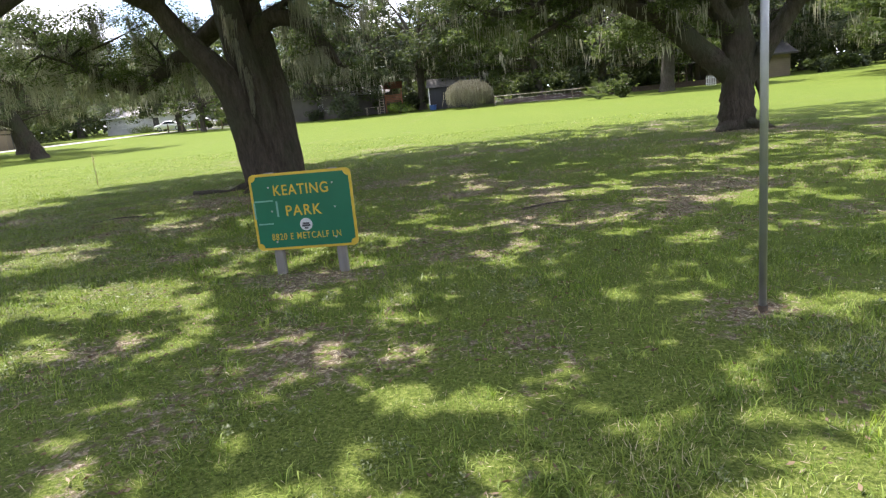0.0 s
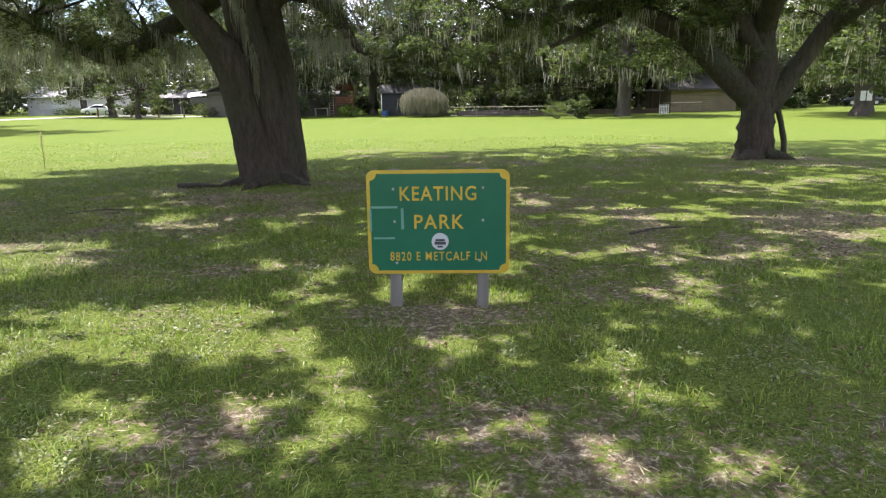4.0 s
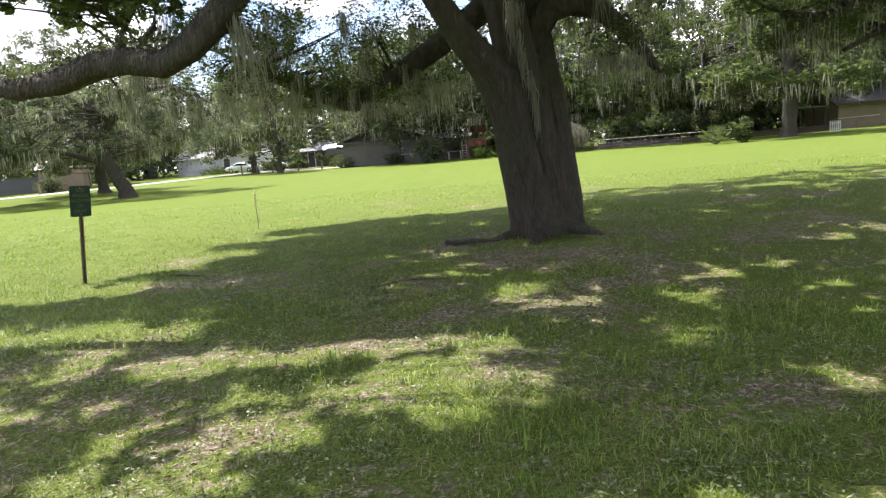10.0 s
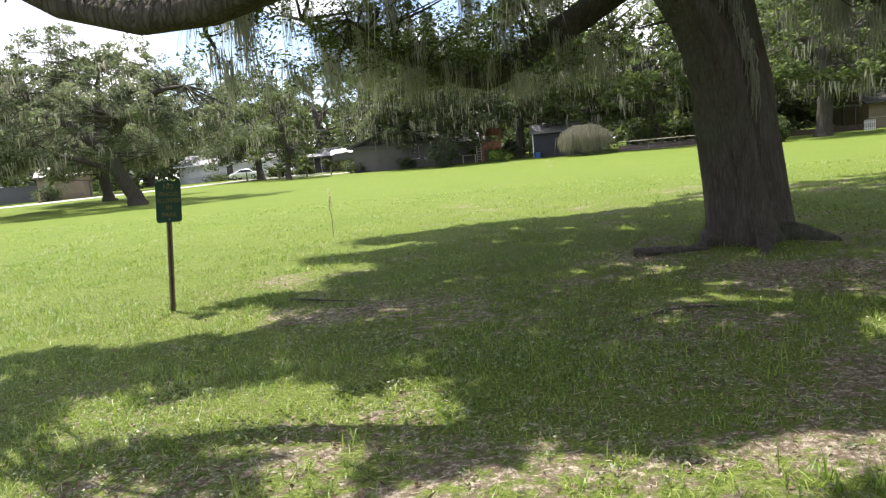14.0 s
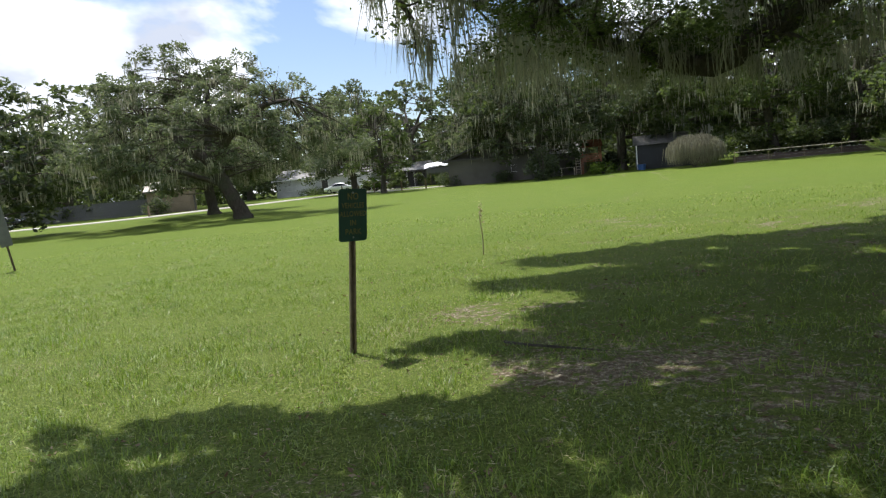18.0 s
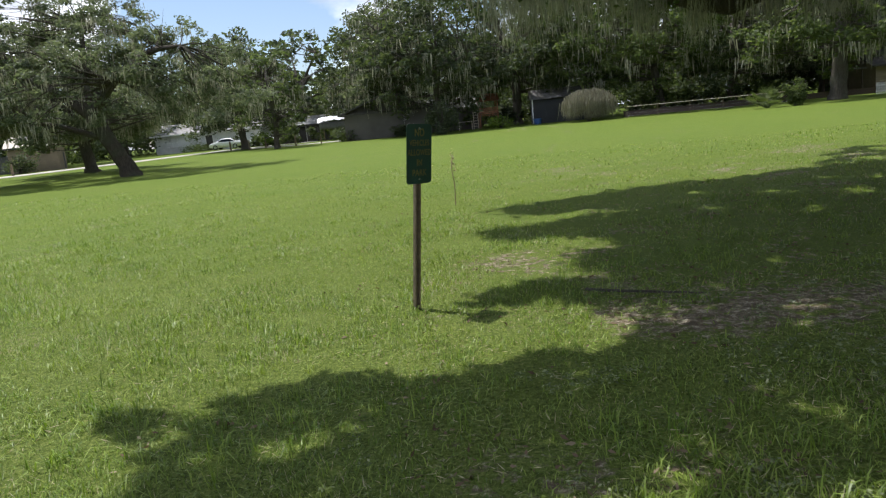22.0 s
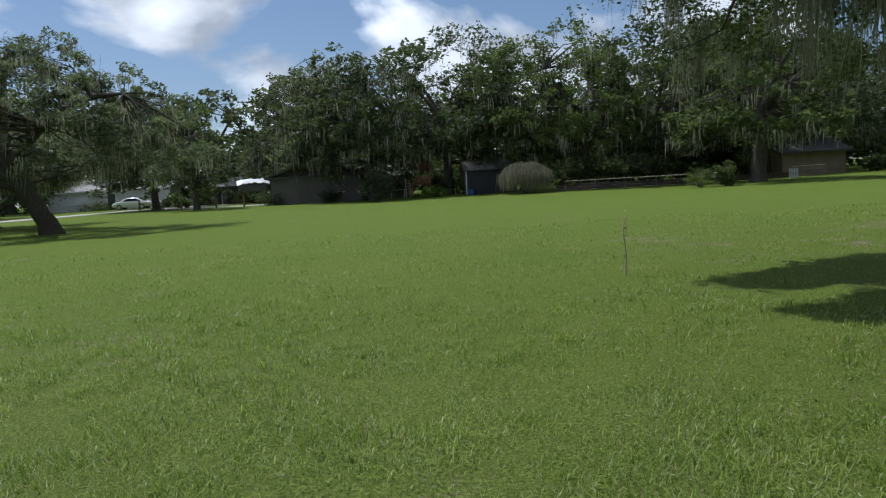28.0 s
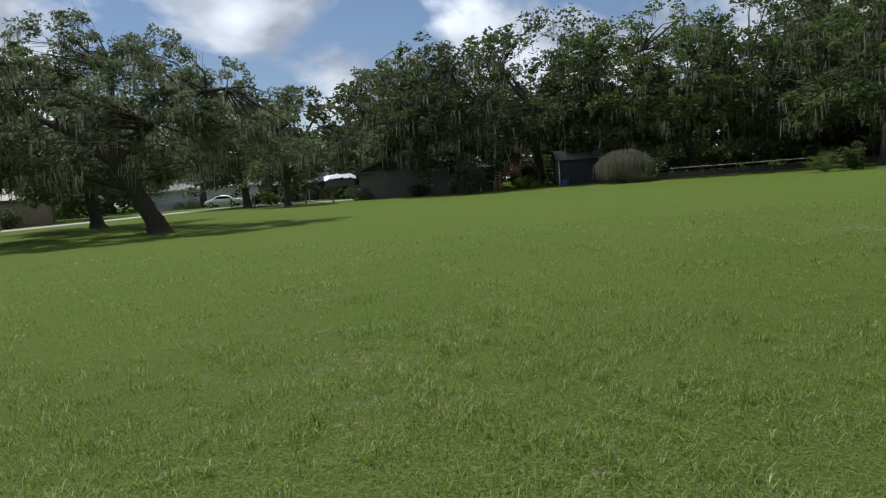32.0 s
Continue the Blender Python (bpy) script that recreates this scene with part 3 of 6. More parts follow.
# ---- signs ----
def park_sign():
    t = thing("park_sign", "green park name sign with yellow border on two grey posts", "sign", pose(-1.095, 6.80, 0, 0, 0, -3.0))
    w, h, zc = 1.07, 0.79, 0.672
    board = part("board", round_plate(w, h, 0.012, 0.055), M_YELLOW, t, "yellow-edged sign board")
    board.location = (0, 0, zc)
    # green face with notched corners, inside the yellow border
    bm = bmesh.new()
    a, b, c = w / 2 - 0.026, h / 2 - 0.026, 0.05
    ring = []
    for sx, sz, a0 in ((1, 1, 270), (-1, 1, 360), (-1, -1, 90), (1, -1, 180)):
        for i in range(6):
            an = radians(a0 - 90 * i / 5)
            ring.append(bm.verts.new((sx * a + c * math.cos(an), 0, sz * b + c * math.sin(an))))
    f = bm.faces.new(ring)
    f.normal_update()
    if f.normal.y > 0:
        f.normal_flip()
    out = bmesh.ops.extrude_face_region(bm, geom=[f])
    bmesh.ops.translate(bm, verts=[v for v in out["geom"] if isinstance(v, bmesh.types.BMVert)], vec=(0, -0.003, 0))
    bmesh.ops.recalc_face_normals(bm, faces=bm.faces)
    face = part("green_face", bm, M_SIGN, board, "deep green reflective face")
    face.location = (0, -0.007, 0)
    y = -0.0125
    words("KEATING", 0.150, (0.0, y, 0.214), M_YELLOW, board, spread=1.12, stretch=0.86, bold=0.010)
    words("PARK", 0.152, (0.0, y, 0.0), M_YELLOW, board, spread=1.16, stretch=0.93, bold=0.010)
    words("8820 E METCALF LN", 0.096, (0.0, y, -0.262), M_YELLOW, board, spread=1.2, stretch=0.74, bold=0.004)
    em = bmesh.new()
    bmesh.ops.create_cone(em, cap_ends=True, segments=32, radius1=0.065, radius2=0.065, depth=0.003, matrix=pose(0.012, y, -0.145, 90))
    emb = part("emblem", em, M_EMBLEM, board, "round grey emblem sticker")
    bm = bmesh.new()
    for sz, z, dx in (((0.07, 0.002, 0.018), -0.135, 0), ((0.085, 0.002, 0.022), -0.158, 0), ((0.04, 0.002, 0.014), -0.184, 0)):
        box(sz, (0.012 + dx, y - 0.0025, z), 0, bm)
    part("emblem_print", bm, M_INK, emb)
    # marks of an old patch that was taken off
    for sx, sz, px, pz in ((0.20, 0.016, -0.405, 0.118), (0.16, 0.014, -0.41, -0.118), (0.016, 0.17, -0.51, 0.02), (0.02, 0.16, -0.27, 0.03)):
        part("tape_mark", box((sx, 0.0012, sz), (px, y + 0.001, pz)), M_TAPE, board)
    for px, pz in ((-0.335, 0.255), (0.335, 0.26), (-0.33, 0.01), (0.335, 0.015), (-0.32, -0.31), (0.31, -0.295)):
        bm = bmesh.new()
        bmesh.ops.create_uvsphere(bm, u_segments=10, v_segments=6, radius=0.011, matrix=Matrix.Translation((px, y, pz)) @ Matrix.Diagonal((1, 0.5, 1, 1)))
        part("bolt", bm, M_METAL, board, smooth=True)
    for px in (-0.335, 0.335):
        part("post", box((0.088, 0.085, 1.22), (px, 0.052, 0.46), 0.006), M_GREY_WOOD, t, "weathered grey square wooden post")
    return t


park_sign()


def channel_post(length, parent, material, width=0.062):
    """A U-shaped steel sign post with a row of holes down its web."""
    bm = bmesh.new()
    prof = [(-width / 2, 0.0), (-width / 2, -0.012), (-width * 0.27, -0.012), (-width * 0.2, 0.022), (width * 0.2, 0.022), (width * 0.27, -0.012), (width / 2, -0.012), (width / 2, 0.0), (width * 0.33, 0.0), (width * 0.24, 0.032), (-width * 0.24, 0.032), (-width * 0.33, 0.0)]
    ring = [bm.verts.new((x, y, -0.3)) for x, y in prof]
    f = bm.faces.new(ring)
    out = bmesh.ops.extrude_face_region(bm, geom=[f])
    bmesh.ops.translate(bm, verts=[v for v in out["geom"] if isinstance(v, bmesh.types.BMVert)], vec=(0, 0, length + 0.3))
    bmesh.ops.recalc_face_normals(bm, faces=bm.faces)
    post = part("post", bm, material, parent, "steel channel post with a row of holes")
    hb = bmesh.new()
    n = int(length / 0.028)
    for i in range(n):
        bmesh.ops.create_cone(hb, cap_ends=True, segments=6, radius1=0.0055, radius2=0.0055, depth=0.004, matrix=pose(-width * 0.0, 0.021, 0.02 + i * 0.028, 90))
    part("post_holes", hb, M_PALEWOOD, post)
    return post


def vehicle_sign():
    turn = math.degrees(math.atan2(0.82, 0.57))
    t = thing("rule_sign", "small dark green rule sign on a perforated steel post", "sign", pose(-11.58, 13.63, 0, 0, 6.0, 0) @ pose(0, 0, 0, 0, 0, turn))
    channel_post(1.42, t, M_DARKPOST)
    panel = part("panel", round_plate(0.30, 0.47, 0.004, 0.03), M_DARKGREEN, t, "dark green panel with faded lettering")
    panel.location = (0, -0.018, 1.27)
    for tx, sz, z, st in (("NO", 0.085, 0.165, 0.85), ("VEHICLES", 0.066, 0.085, 0.78), ("ALLOWED", 0.066, 0.01, 0.84), ("IN", 0.07, -0.07, 0.9), ("PARK", 0.07, -0.15, 0.95)):
        words(tx, sz, (0, -0.0035, z), M_DIMTXT, panel, spread=1.1, stretch=st)
    for z in (0.2, -0.2):
        bm = bmesh.new()
        bmesh.ops.create_uvsphere(bm, u_segments=8, v_segments=5, radius=0.009, matrix=Matrix.Translation((0, -0.003, z)))
        part("bolt", bm, M_METAL, panel)
    return t


M_DARKGREEN = plain("dark_sign_green", (0.012, 0.05, 0.032), 0.55, vary=0.2, scale=8)
vehicle_sign()


def leaning_sign():
    t = thing("leaning_sign", "tilted steel sign post with a dull grey sign back", "sign", pose(-26.4, 24.15, 0, 4, -8, 55))
    channel_post(1.55, t, M_DARKPOST)
    p = part("panel", round_plate(0.32, 1.2, 0.005, 0.03), M_SIGNBACK, t, "dull grey metal sign back")
    p.location = (0, -0.018, 1.35)
    part("rib", box((0.06, 0.012, 1.1), (0, 0.012, 0), 0.003), M_SIGNBACK, p)
    return t


leaning_sign()

pole = thing("metal_pole", "slim grey galvanised pole set in the grass", "pole", pose(2.64, 4.72, 0))
part("shaft", rod((0, 0, -0.4), (0.0, 0, 3.6), 0.026, sides=16), M_METAL, pole, smooth=True)
part("cap", rod((0, 0, 3.6), (0, 0, 3.63), 0.028, 0.018, 16), M_METAL, pole)
part("sleeve", rod((0, 0, -0.1), (0, 0, 0.05), 0.034, 0.032, 16), M_RUST, pole)

# an unidentified thin pale streak, built as a stalk with an added seed head
stalk = thing("pale_streak", "thin pale upright streak in the lawn, built as a dry stalk", "plant", pose(-11.63, 20.5, 0))
v, f = tube([(0, 0, -0.05), (0.02, 0, 0.35), (-0.01, 0.01, 0.7), (0.05, 0, 0.95)], [0.014, 0.012, 0.010, 0.004], 8, 6)
raw("stem", v, f, M_STRAW, stalk)
rg = np.random.default_rng(5)
tagged(raw("seed_head", *leaf_cards(np.array([(0.02, 0, 0.8)]) + rg.normal(0, 1, (60, 3)) * (0.02, 0.02, 0.11), 0.05, rg), M_STRAW, stalk), kind="stuff")

# ---- the near oaks ----
rg = np.random.default_rng(21)
A = [
    ([(-4.42, 16.02, -0.25), (-4.42, 16.02, 0.2), (-4.45, 16.02, 0.75), (-4.5, 16.0, 1.3)], [0.78, 0.54, 0.45, 0.34]),
    ([(-4.22, 16.32, -0.1), (-4.22, 16.35, 0.5), (-4.25, 16.4, 1.42), (-4.34, 16.5, 2.5), (-4.57, 16.55, 3.57), (-4.68, 16.6, 4.62), (-4.45, 16.8, 7.0), (-4.1, 17.2, 9.5)], [0.52, 0.39, 0.36, 0.34, 0.32, 0.28, 0.22, 0.1]),
    ([(-4.6, 15.78, -0.1), (-4.66, 15.75, 0.5), (-4.80, 15.62, 1.43), (-4.96, 15.42, 2.3), (-5.22, 15.2, 2.85), (-5.6, 15.0, 3.35), (-5.95, 14.85, 3.95), (-6.4, 14.5, 4.8), (-7.1, 13.8, 6.2), (-8.2, 12.8, 7.6)], [0.50, 0.38, 0.345, 0.33, 0.27, 0.22, 0.2, 0.18, 0.14, 0.08]),
    ([(-4.35, 16.1, 3.75), (-3.68, 16.1, 4.06), (-3.26, 16.1, 4.32), (-2.94, 16.1, 4.28), (-2.4, 16.0, 3.9)], [0.13, 0.085, 0.07, 0.05, 0.025]),
    ([(-4.6, 16.3, 3.3), (-4.1, 16.2, 3.78), (-3.45, 16.1, 3.72), (-2.92, 16.0, 3.2), (-2.5, 15.9, 2.6)], [0.26, 0.21, 0.18, 0.14, 0.06]),
    ([(-6.0, 14.8, 4.1), (-6.6, 13.4, 4.6), (-7.1, 11.9, 4.2), (-7.4, 10.9, 3.3), (-7.75, 10.6, 2.82), (-8.1, 10.6, 2.62), (-8.5, 10.6, 2.71), (-8.95, 10.6, 2.66), (-9.5, 10.6, 2.52), (-10.1, 10.6, 2.6), (-10.7, 10.5, 2.9), (-11.2, 10.4, 3.4)], [0.22, 0.2, 0.18, 0.16, 0.15, 0.14, 0.135, 0.13, 0.12, 0.10, 0.07, 0.04]),
    ([(-4.75, 16.4, 4.3), (-5.6, 16.8, 3.85), (-6.34, 17.0, 3.42), (-6.9, 17.0, 3.1), (-7.56, 17.0, 2.72), (-7.95, 17.0, 2.56), (-8.5, 17.1, 2.75), (-9.05, 17.2, 3.0), (-9.9, 17.6, 3.4), (-11.0, 18.0, 4.0)], [0.24, 0.22, 0.2, 0.18, 0.16, 0.14, 0.11, 0.09, 0.06, 0.03]),
    ([(-4.6, 16.4, 4.6), (-3.4, 14.6, 6.2), (-1.9, 12.0, 7.2), (-0.6, 9.4, 7.6)], [0.26, 0.17, 0.10, 0.04]),
    ([(-5.5, 14.4, 4.9), (-6.0, 12.4, 6.4), (-6.7, 10.2, 7.2), (-7.2, 8.0, 7.4)], [0.24, 0.15, 0.09, 0.04]),
    ([(-4.6, 16.6, 4.8), (-4.2, 18.8, 6.4), (-4.0, 21.6, 7.0)], [0.28, 0.2, 0.1]),
    ([(-4.55, 16.4, 4.4), (-2.4, 17.0, 5.8), (0.1, 17.8, 6.4)], [0.28, 0.2, 0.1]),
    ([(-4.45, 16.05, -0.1), (-4.48, 16.03, 0.8), (-4.55, 16.0, 1.7), (-4.68, 15.95, 2.6), (-4.85, 15.9, 3.5), (-4.98, 15.9, 4.6), (-5.05, 15.9, 6.4), (-5.2, 15.6, 8.2)], [0.52, 0.44, 0.42, 0.40, 0.34, 0.29, 0.2, 0.08]),
    ([(-7.1, 13.8, 6.2), (-8.8, 14.2, 5.7), (-10.2, 14.2, 4.4), (-10.9, 14.0, 3.2)], [0.10, 0.07, 0.045, 0.015]),
    ([(-4.15, 15.7, 0.13), (-3.75, 15.45, 0.04), (-3.45, 15.25, -0.1)], [0.17, 0.10, 0.04]),
    ([(-4.6, 15.7, 0.13), (-5.1, 15.5, 0.05), (-5.5, 15.4, -0.08)], [0.15, 0.09, 0.04]),
    ([(-4.4, 15.5, 0.13), (-4.6, 14.9, 0.05), (-4.8, 14.5, -0.08)], [0.14, 0.08, 0.04]),
]


def low_sprays(line, n, rng, r=0.7, drop=0.1, size=0.06):
    p = curve_points(line, 60)
    out = []
    for _ in range(n):
        c = p[rng.integers(12, 60)] + rng.normal(0, 0.5, 3) * (1, 1, 0.45) + (0, 0, drop)
        out.append((c[0], c[1], c[2], r * rng.uniform(0.6, 1.3), size))
    return out

# gaps in the leaf roof and closed places of it, as the patches of light and shade on the ground show them: x, y, radius
GAPS_EAST = [(-3.9, 5.9, 0.5), (-1.9, 4.8, 0.5), (0.0, 5.8, 0.5), (1.0, 3.6, 0.35), (-3.0, 6.2, 0.5), (-2.2, 6.05, 0.45), (-1.7, 7.15, 0.28), (-0.5, 7.0, 0.3), (0.6, 8.6, 0.35), (3.9, 9.1, 0.4), (1.0, 9.0, 0.3),
             (-3.8, 9.5, 0.4), (-4.9, 11.0, 0.4), (-2.6, 10.1, 0.35), (0.5, 12.2, 0.4), (2.4, 10.8, 0.45), (-0.3, 14.0, 0.7), (0.7, 15.9, 0.5), (-2.8, 4.9, 0.4), (1.3, 6.3, 0.25), (2.6, 2.7, 0.8), (-5.0, 8.1, 0.3), (-2.3, 8.3, 0.3), (-1.0, 4.9, 0.3)]
GAPS_WEST = [(-5.2, 11.5, 0.5), (-4.2, 10.4, 0.4), (-3.4, 9.2, 0.4), (-3.1, 10.5, 0.25), (-6.7, 11.3, 0.28), (-5.7, 8.9, 0.5), (-5.4, 8.1, 0.45), (-6.6, 8.2, 0.35), (-6.3, 7.0, 0.45), (-4.1, 6.75, 0.4), (-3.2, 6.9, 0.5), (-9.4, 10.2, 0.65), (-8.6, 10.0, 0.6),
             (-8.3, 10.7, 0.28), (-7.0, 9.1, 0.4), (-6.2, 9.4, 0.28), (-7.3, 10.9, 0.25), (-8.7, 11.6, 0.22), (-9.0, 12.9, 0.22), (-9.9, 12.9, 0.4), (-9.5, 13.2, 0.3), (-7.5, 12.4, 0.28), (-9.8, 11.2, 0.2), (-10.3, 10.7, 0.28), (-6.0, 14.1, 0.25), (-5.4, 8.7, 0.3), (-7.5, 8.9, 0.3)]
CLOSED = [(-3.6, 7.7, 0.6), (-1.3, 5.2, 0.35), (1.2, 4.5, 0.8), (-2.1, 3.5, 0.6), (-1.85, 9.4, 0.8), (0.1, 7.7, 0.5), (0.8, 6.1, 0.3), (-2.1, 9.9, 0.5), (-3.7, 8.2, 0.5), (-4.9, 7.2, 0.35), (-4.5, 9.3, 0.35), (-5.9, 10.1, 0.6), (-3.05, 7.85, 0.35), (-3.5, 12.9, 0.9),
          (-6.8, 10.4, 0.45), (-6.4, 8.7, 0.2), (-7.9, 11.9, 0.6), (-10.4, 12.2, 0.6), (-5.0, 9.95, 0.35), (-10.9, 11.2, 0.7), (-9.9, 9.5, 0.25), (-5.3, 10.7, 0.35), (-8.3, 15.5, 1.2), (-9.6, 11.9, 0.6), (-7.4, 10.1, 0.35), (-8.0, 11.5, 0.45), (-9.2, 14.6, 1.0), (-10.7, 13.6, 0.5), (4.2, 6.6, 1.0)]


def west_edge(y):
    """Where the shade of the first oak ends towards the open lawn."""
    return np.interp(y, [2, 8.6, 9.2, 10.6, 11.7, 12.1, 12.5, 13.3, 13.6, 14.0, 14.3, 15.2, 16, 16.9, 17.5, 18.0, 18.4, 19.4, 20.5, 21.4, 25, 28], [-6.5, -8.5, -10.5, -12.6, -13.2, -12, -9.4, -9.4, -11.5, -11.3, -9.9, -9.6, -9.6, -11.0, -10.4, -8.4, -9.6, -11.2, -8.6, -5, -3, 0])


def closed_share(x, y):
    """Share of the sun that the leaves keep off the ground at a place."""
    c = np.full(np.shape(x), 0.62)
    c = np.where((x < -5.0) & (x > -8.2) & (y < 10.2), 0.55, c)
    c = np.where((y > 13.2) & (x < 2), 0.88, c)
    c = np.where((x < -7.6) & (y > 10.4) & (y < 12.4), 0.80, c)
    c = np.where((x < -5.6) & (x > -8.8) & (y > 10.3) & (y < 13.0), 0.90, c)
    c = np.where((x < -1.6) & (x > -4.6) & (y > 7.0) & (y < 9.8), 0.90, c)
    c = np.where((x < -3.5) & (y > 16.5), 0.97, c)
    c = np.where((x > 2.5) & (y > 15.5), 0.80, c)
    c = np.where((x > 0.8) & (y < 4.2), 0.56, c)
    c = np.where((x > 1.7) & (y < 3.3), 0.36, c)
    c = np.where((x < -7.9) & (x > -10.6) & (y < 10.55), 0.2, c)
    for group, sign in ((GAPS_EAST, -0.42), (GAPS_WEST, -0.40), (CLOSED, 0.42)):
        for gx0, gy0, r in group:
            c = c + sign * np.exp(-(((x - gx0) / (r * 1.15)) ** 2 + ((y - gy0) / (r * 0.95)) ** 2) ** 1.5)
    c = np.where(x < west_edge(y) + 0.9 * (smooth_noise(x, y, 0.7, 44) - 0.5) + 0.5 * (smooth_noise(x, y, 0.25, 45) - 0.5), -1.0, c)
    c = np.where(y < -1.2 + 2.2 * (smooth_noise(x, y, 1.1, 46) - 0.5) + 0.9 * (smooth_noise(x, y, 0.35, 47) - 0.5), -1.0, c)
    return np.where(y > np.minimum(29.5, 25.0 + 0.6 * np.maximum(0, x)), -1.0, c)


def shaded(x, y):
    n = 0.26 * smooth_noise(x * 0.75, y, 0.6, 41) + 0.36 * smooth_noise(x * 0.75, y, 0.27, 42) + 0.38 * smooth_noise(x * 0.8, y, 0.16, 43)
    return 0.5 + 1.85 * (n - 0.5) < 0.5 + 0.66 * (closed_share(x, y) - 0.5)


def shade_at(c):
    """Where a cluster's shadow falls on the ground."""
    k = c[2] / math.tan(radians(SUN_EL))
    return c[0] - math.cos(radians(SUN_AZ)) * k, c[1] - math.sin(radians(SUN_AZ)) * k


def closes(c):
    """True for a cluster that keeps the gaps of the leaf roof open."""
    x, y = shade_at(c)
    x, y = np.array([x, x - 0.3, x + 0.3, x, x]), np.array([y, y, y, y - 0.3, y + 0.3])
    return np.mean(shaded(x, y)) > 0.55


def leaf_roof(x0, x1, y0, y1, step, low, high, size, rng, layers=3.0):
    """Leaf bunches, at mixed heights in the crown, over the shaded cells of a stretch of ground."""
    x, y = [a.ravel() for a in np.meshgrid(np.arange(x0, x1, step), np.arange(y0, y1, step), indexing="ij")]
    x, y = x + rng.uniform(-0.4, 0.4, len(x)) * step, y + rng.uniform(-0.4, 0.4, len(x)) * step
    keep = shaded(x, y)
    x, y = x[keep], y[keep]
    h = rng.uniform(low, high, len(x))
    k = h / math.tan(radians(SUN_EL))
    n = int(layers * (step * 0.72) ** 2 * 3.14 / (0.25 * size * size))
    return [(a, b, c, step * rng.uniform(0.62, 0.85), size, n) for a, b, c in zip(x + math.cos(radians(SUN_AZ)) * k, y + math.sin(radians(SUN_AZ)) * k, h)]


CA = []
for i, n in ((4, 10), (5, 6), (6, 16), (7, 12), (8, 7), (9, 10), (10, 12), (3, 4)):
    CA += low_sprays(A[i][0], n, rg, 0.55, 0.25)
CA = [c for c in CA if closes(c)]
# leafy tips of the drooping branch beyond the small sign
CA += [(-10.8, 14.0, 2.95, 0.40, 0.06), (-10.3, 14.1, 3.4, 0.45, 0.06), (-10.9, 14.3, 3.7, 0.5, 0.06)]
RA = leaf_roof(-8.5, 2.5, 5.9, 14.0, 0.15, 5.6, 7.4, 0.105, rg, 4.0) + leaf_roof(-4.5, 2.5, 14.0, 28.0, 0.46, 5.8, 9.8, 0.17, rg, 2.6)
RA += leaf_roof(-13.5, -8.5, 8.0, 14.0, 0.17, 3.9, 5.6, 0.09, rg, 3.6)
# unseen upper leaf layer, added to block sky light and deepen the shade
RA += leaf_roof(-13.0, 6.0, 3.0, 22.0, 0.30, 8.6, 10.4, 0.30, rg, 2.8)
# the mossy mass at the end of the bough over the open lawn
NW = leaf_roof(-11.8, -4.5, 14.7, 22.0, 0.46, 2.9, 4.7, 0.07, rg, 0.5)
# high leaves above it, out of view, added to keep its shade dark
RA += leaf_roof(-11.8, -4.5, 14.0, 22.0, 0.42, 7.8, 10.4, 0.2, rg, 3.4)
RA += NW
tree("live_oak", "large leaning live oak with twin stems and hanging grey moss", A, CA, None, 0.06, 1500, M_LEAF, M_BARK, moss=8, moss_len=1.2, moss_w=0.012, ribbons=30, seed=31, group="near oaks", sides=12, roof=RA, veil=[c for c in NW if c[2] < 4.8][::6])

# small ferns and moss growing on the upper side of the low boughs
oak_a = bpy.data.objects["live_oak"]
for i in (1, 2, 4, 5, 6, 11):
    fr = np.random.default_rng(300 + i)
    line = curve_points(A[i][0], 80)[fr.integers(6, 70, 1500)] - np.array(A[0][0][0])
    tagged(raw("fern_growth", *leaf_cards(line + fr.normal(0, 0.07, (1500, 3)) + (0, 0, 0.17), 0.07, fr, 0.8, 0.4), M_LEAF_DEEP, oak_a, label="green ferns growing along a bough"), kind="stuff")

# strands of moss lying in the groove between the stems
fr = np.random.default_rng(320)
groove = curve_points(A[11][0], 60)[20:40] - np.array(A[0][0][0]) + (0.08, -0.44, 0.1)
groove = groove[fr.integers(0, 20, 26)] + fr.normal(0, 0.05, (26, 3))
tagged(raw("trunk_moss", *strands(groove, fr.uniform(0.3, 0.9, 26), 0.016, fr, 10, 0.035, 0.02), M_MOSS, oak_a, label="grey moss hanging in the groove of the trunk"), kind="stuff")

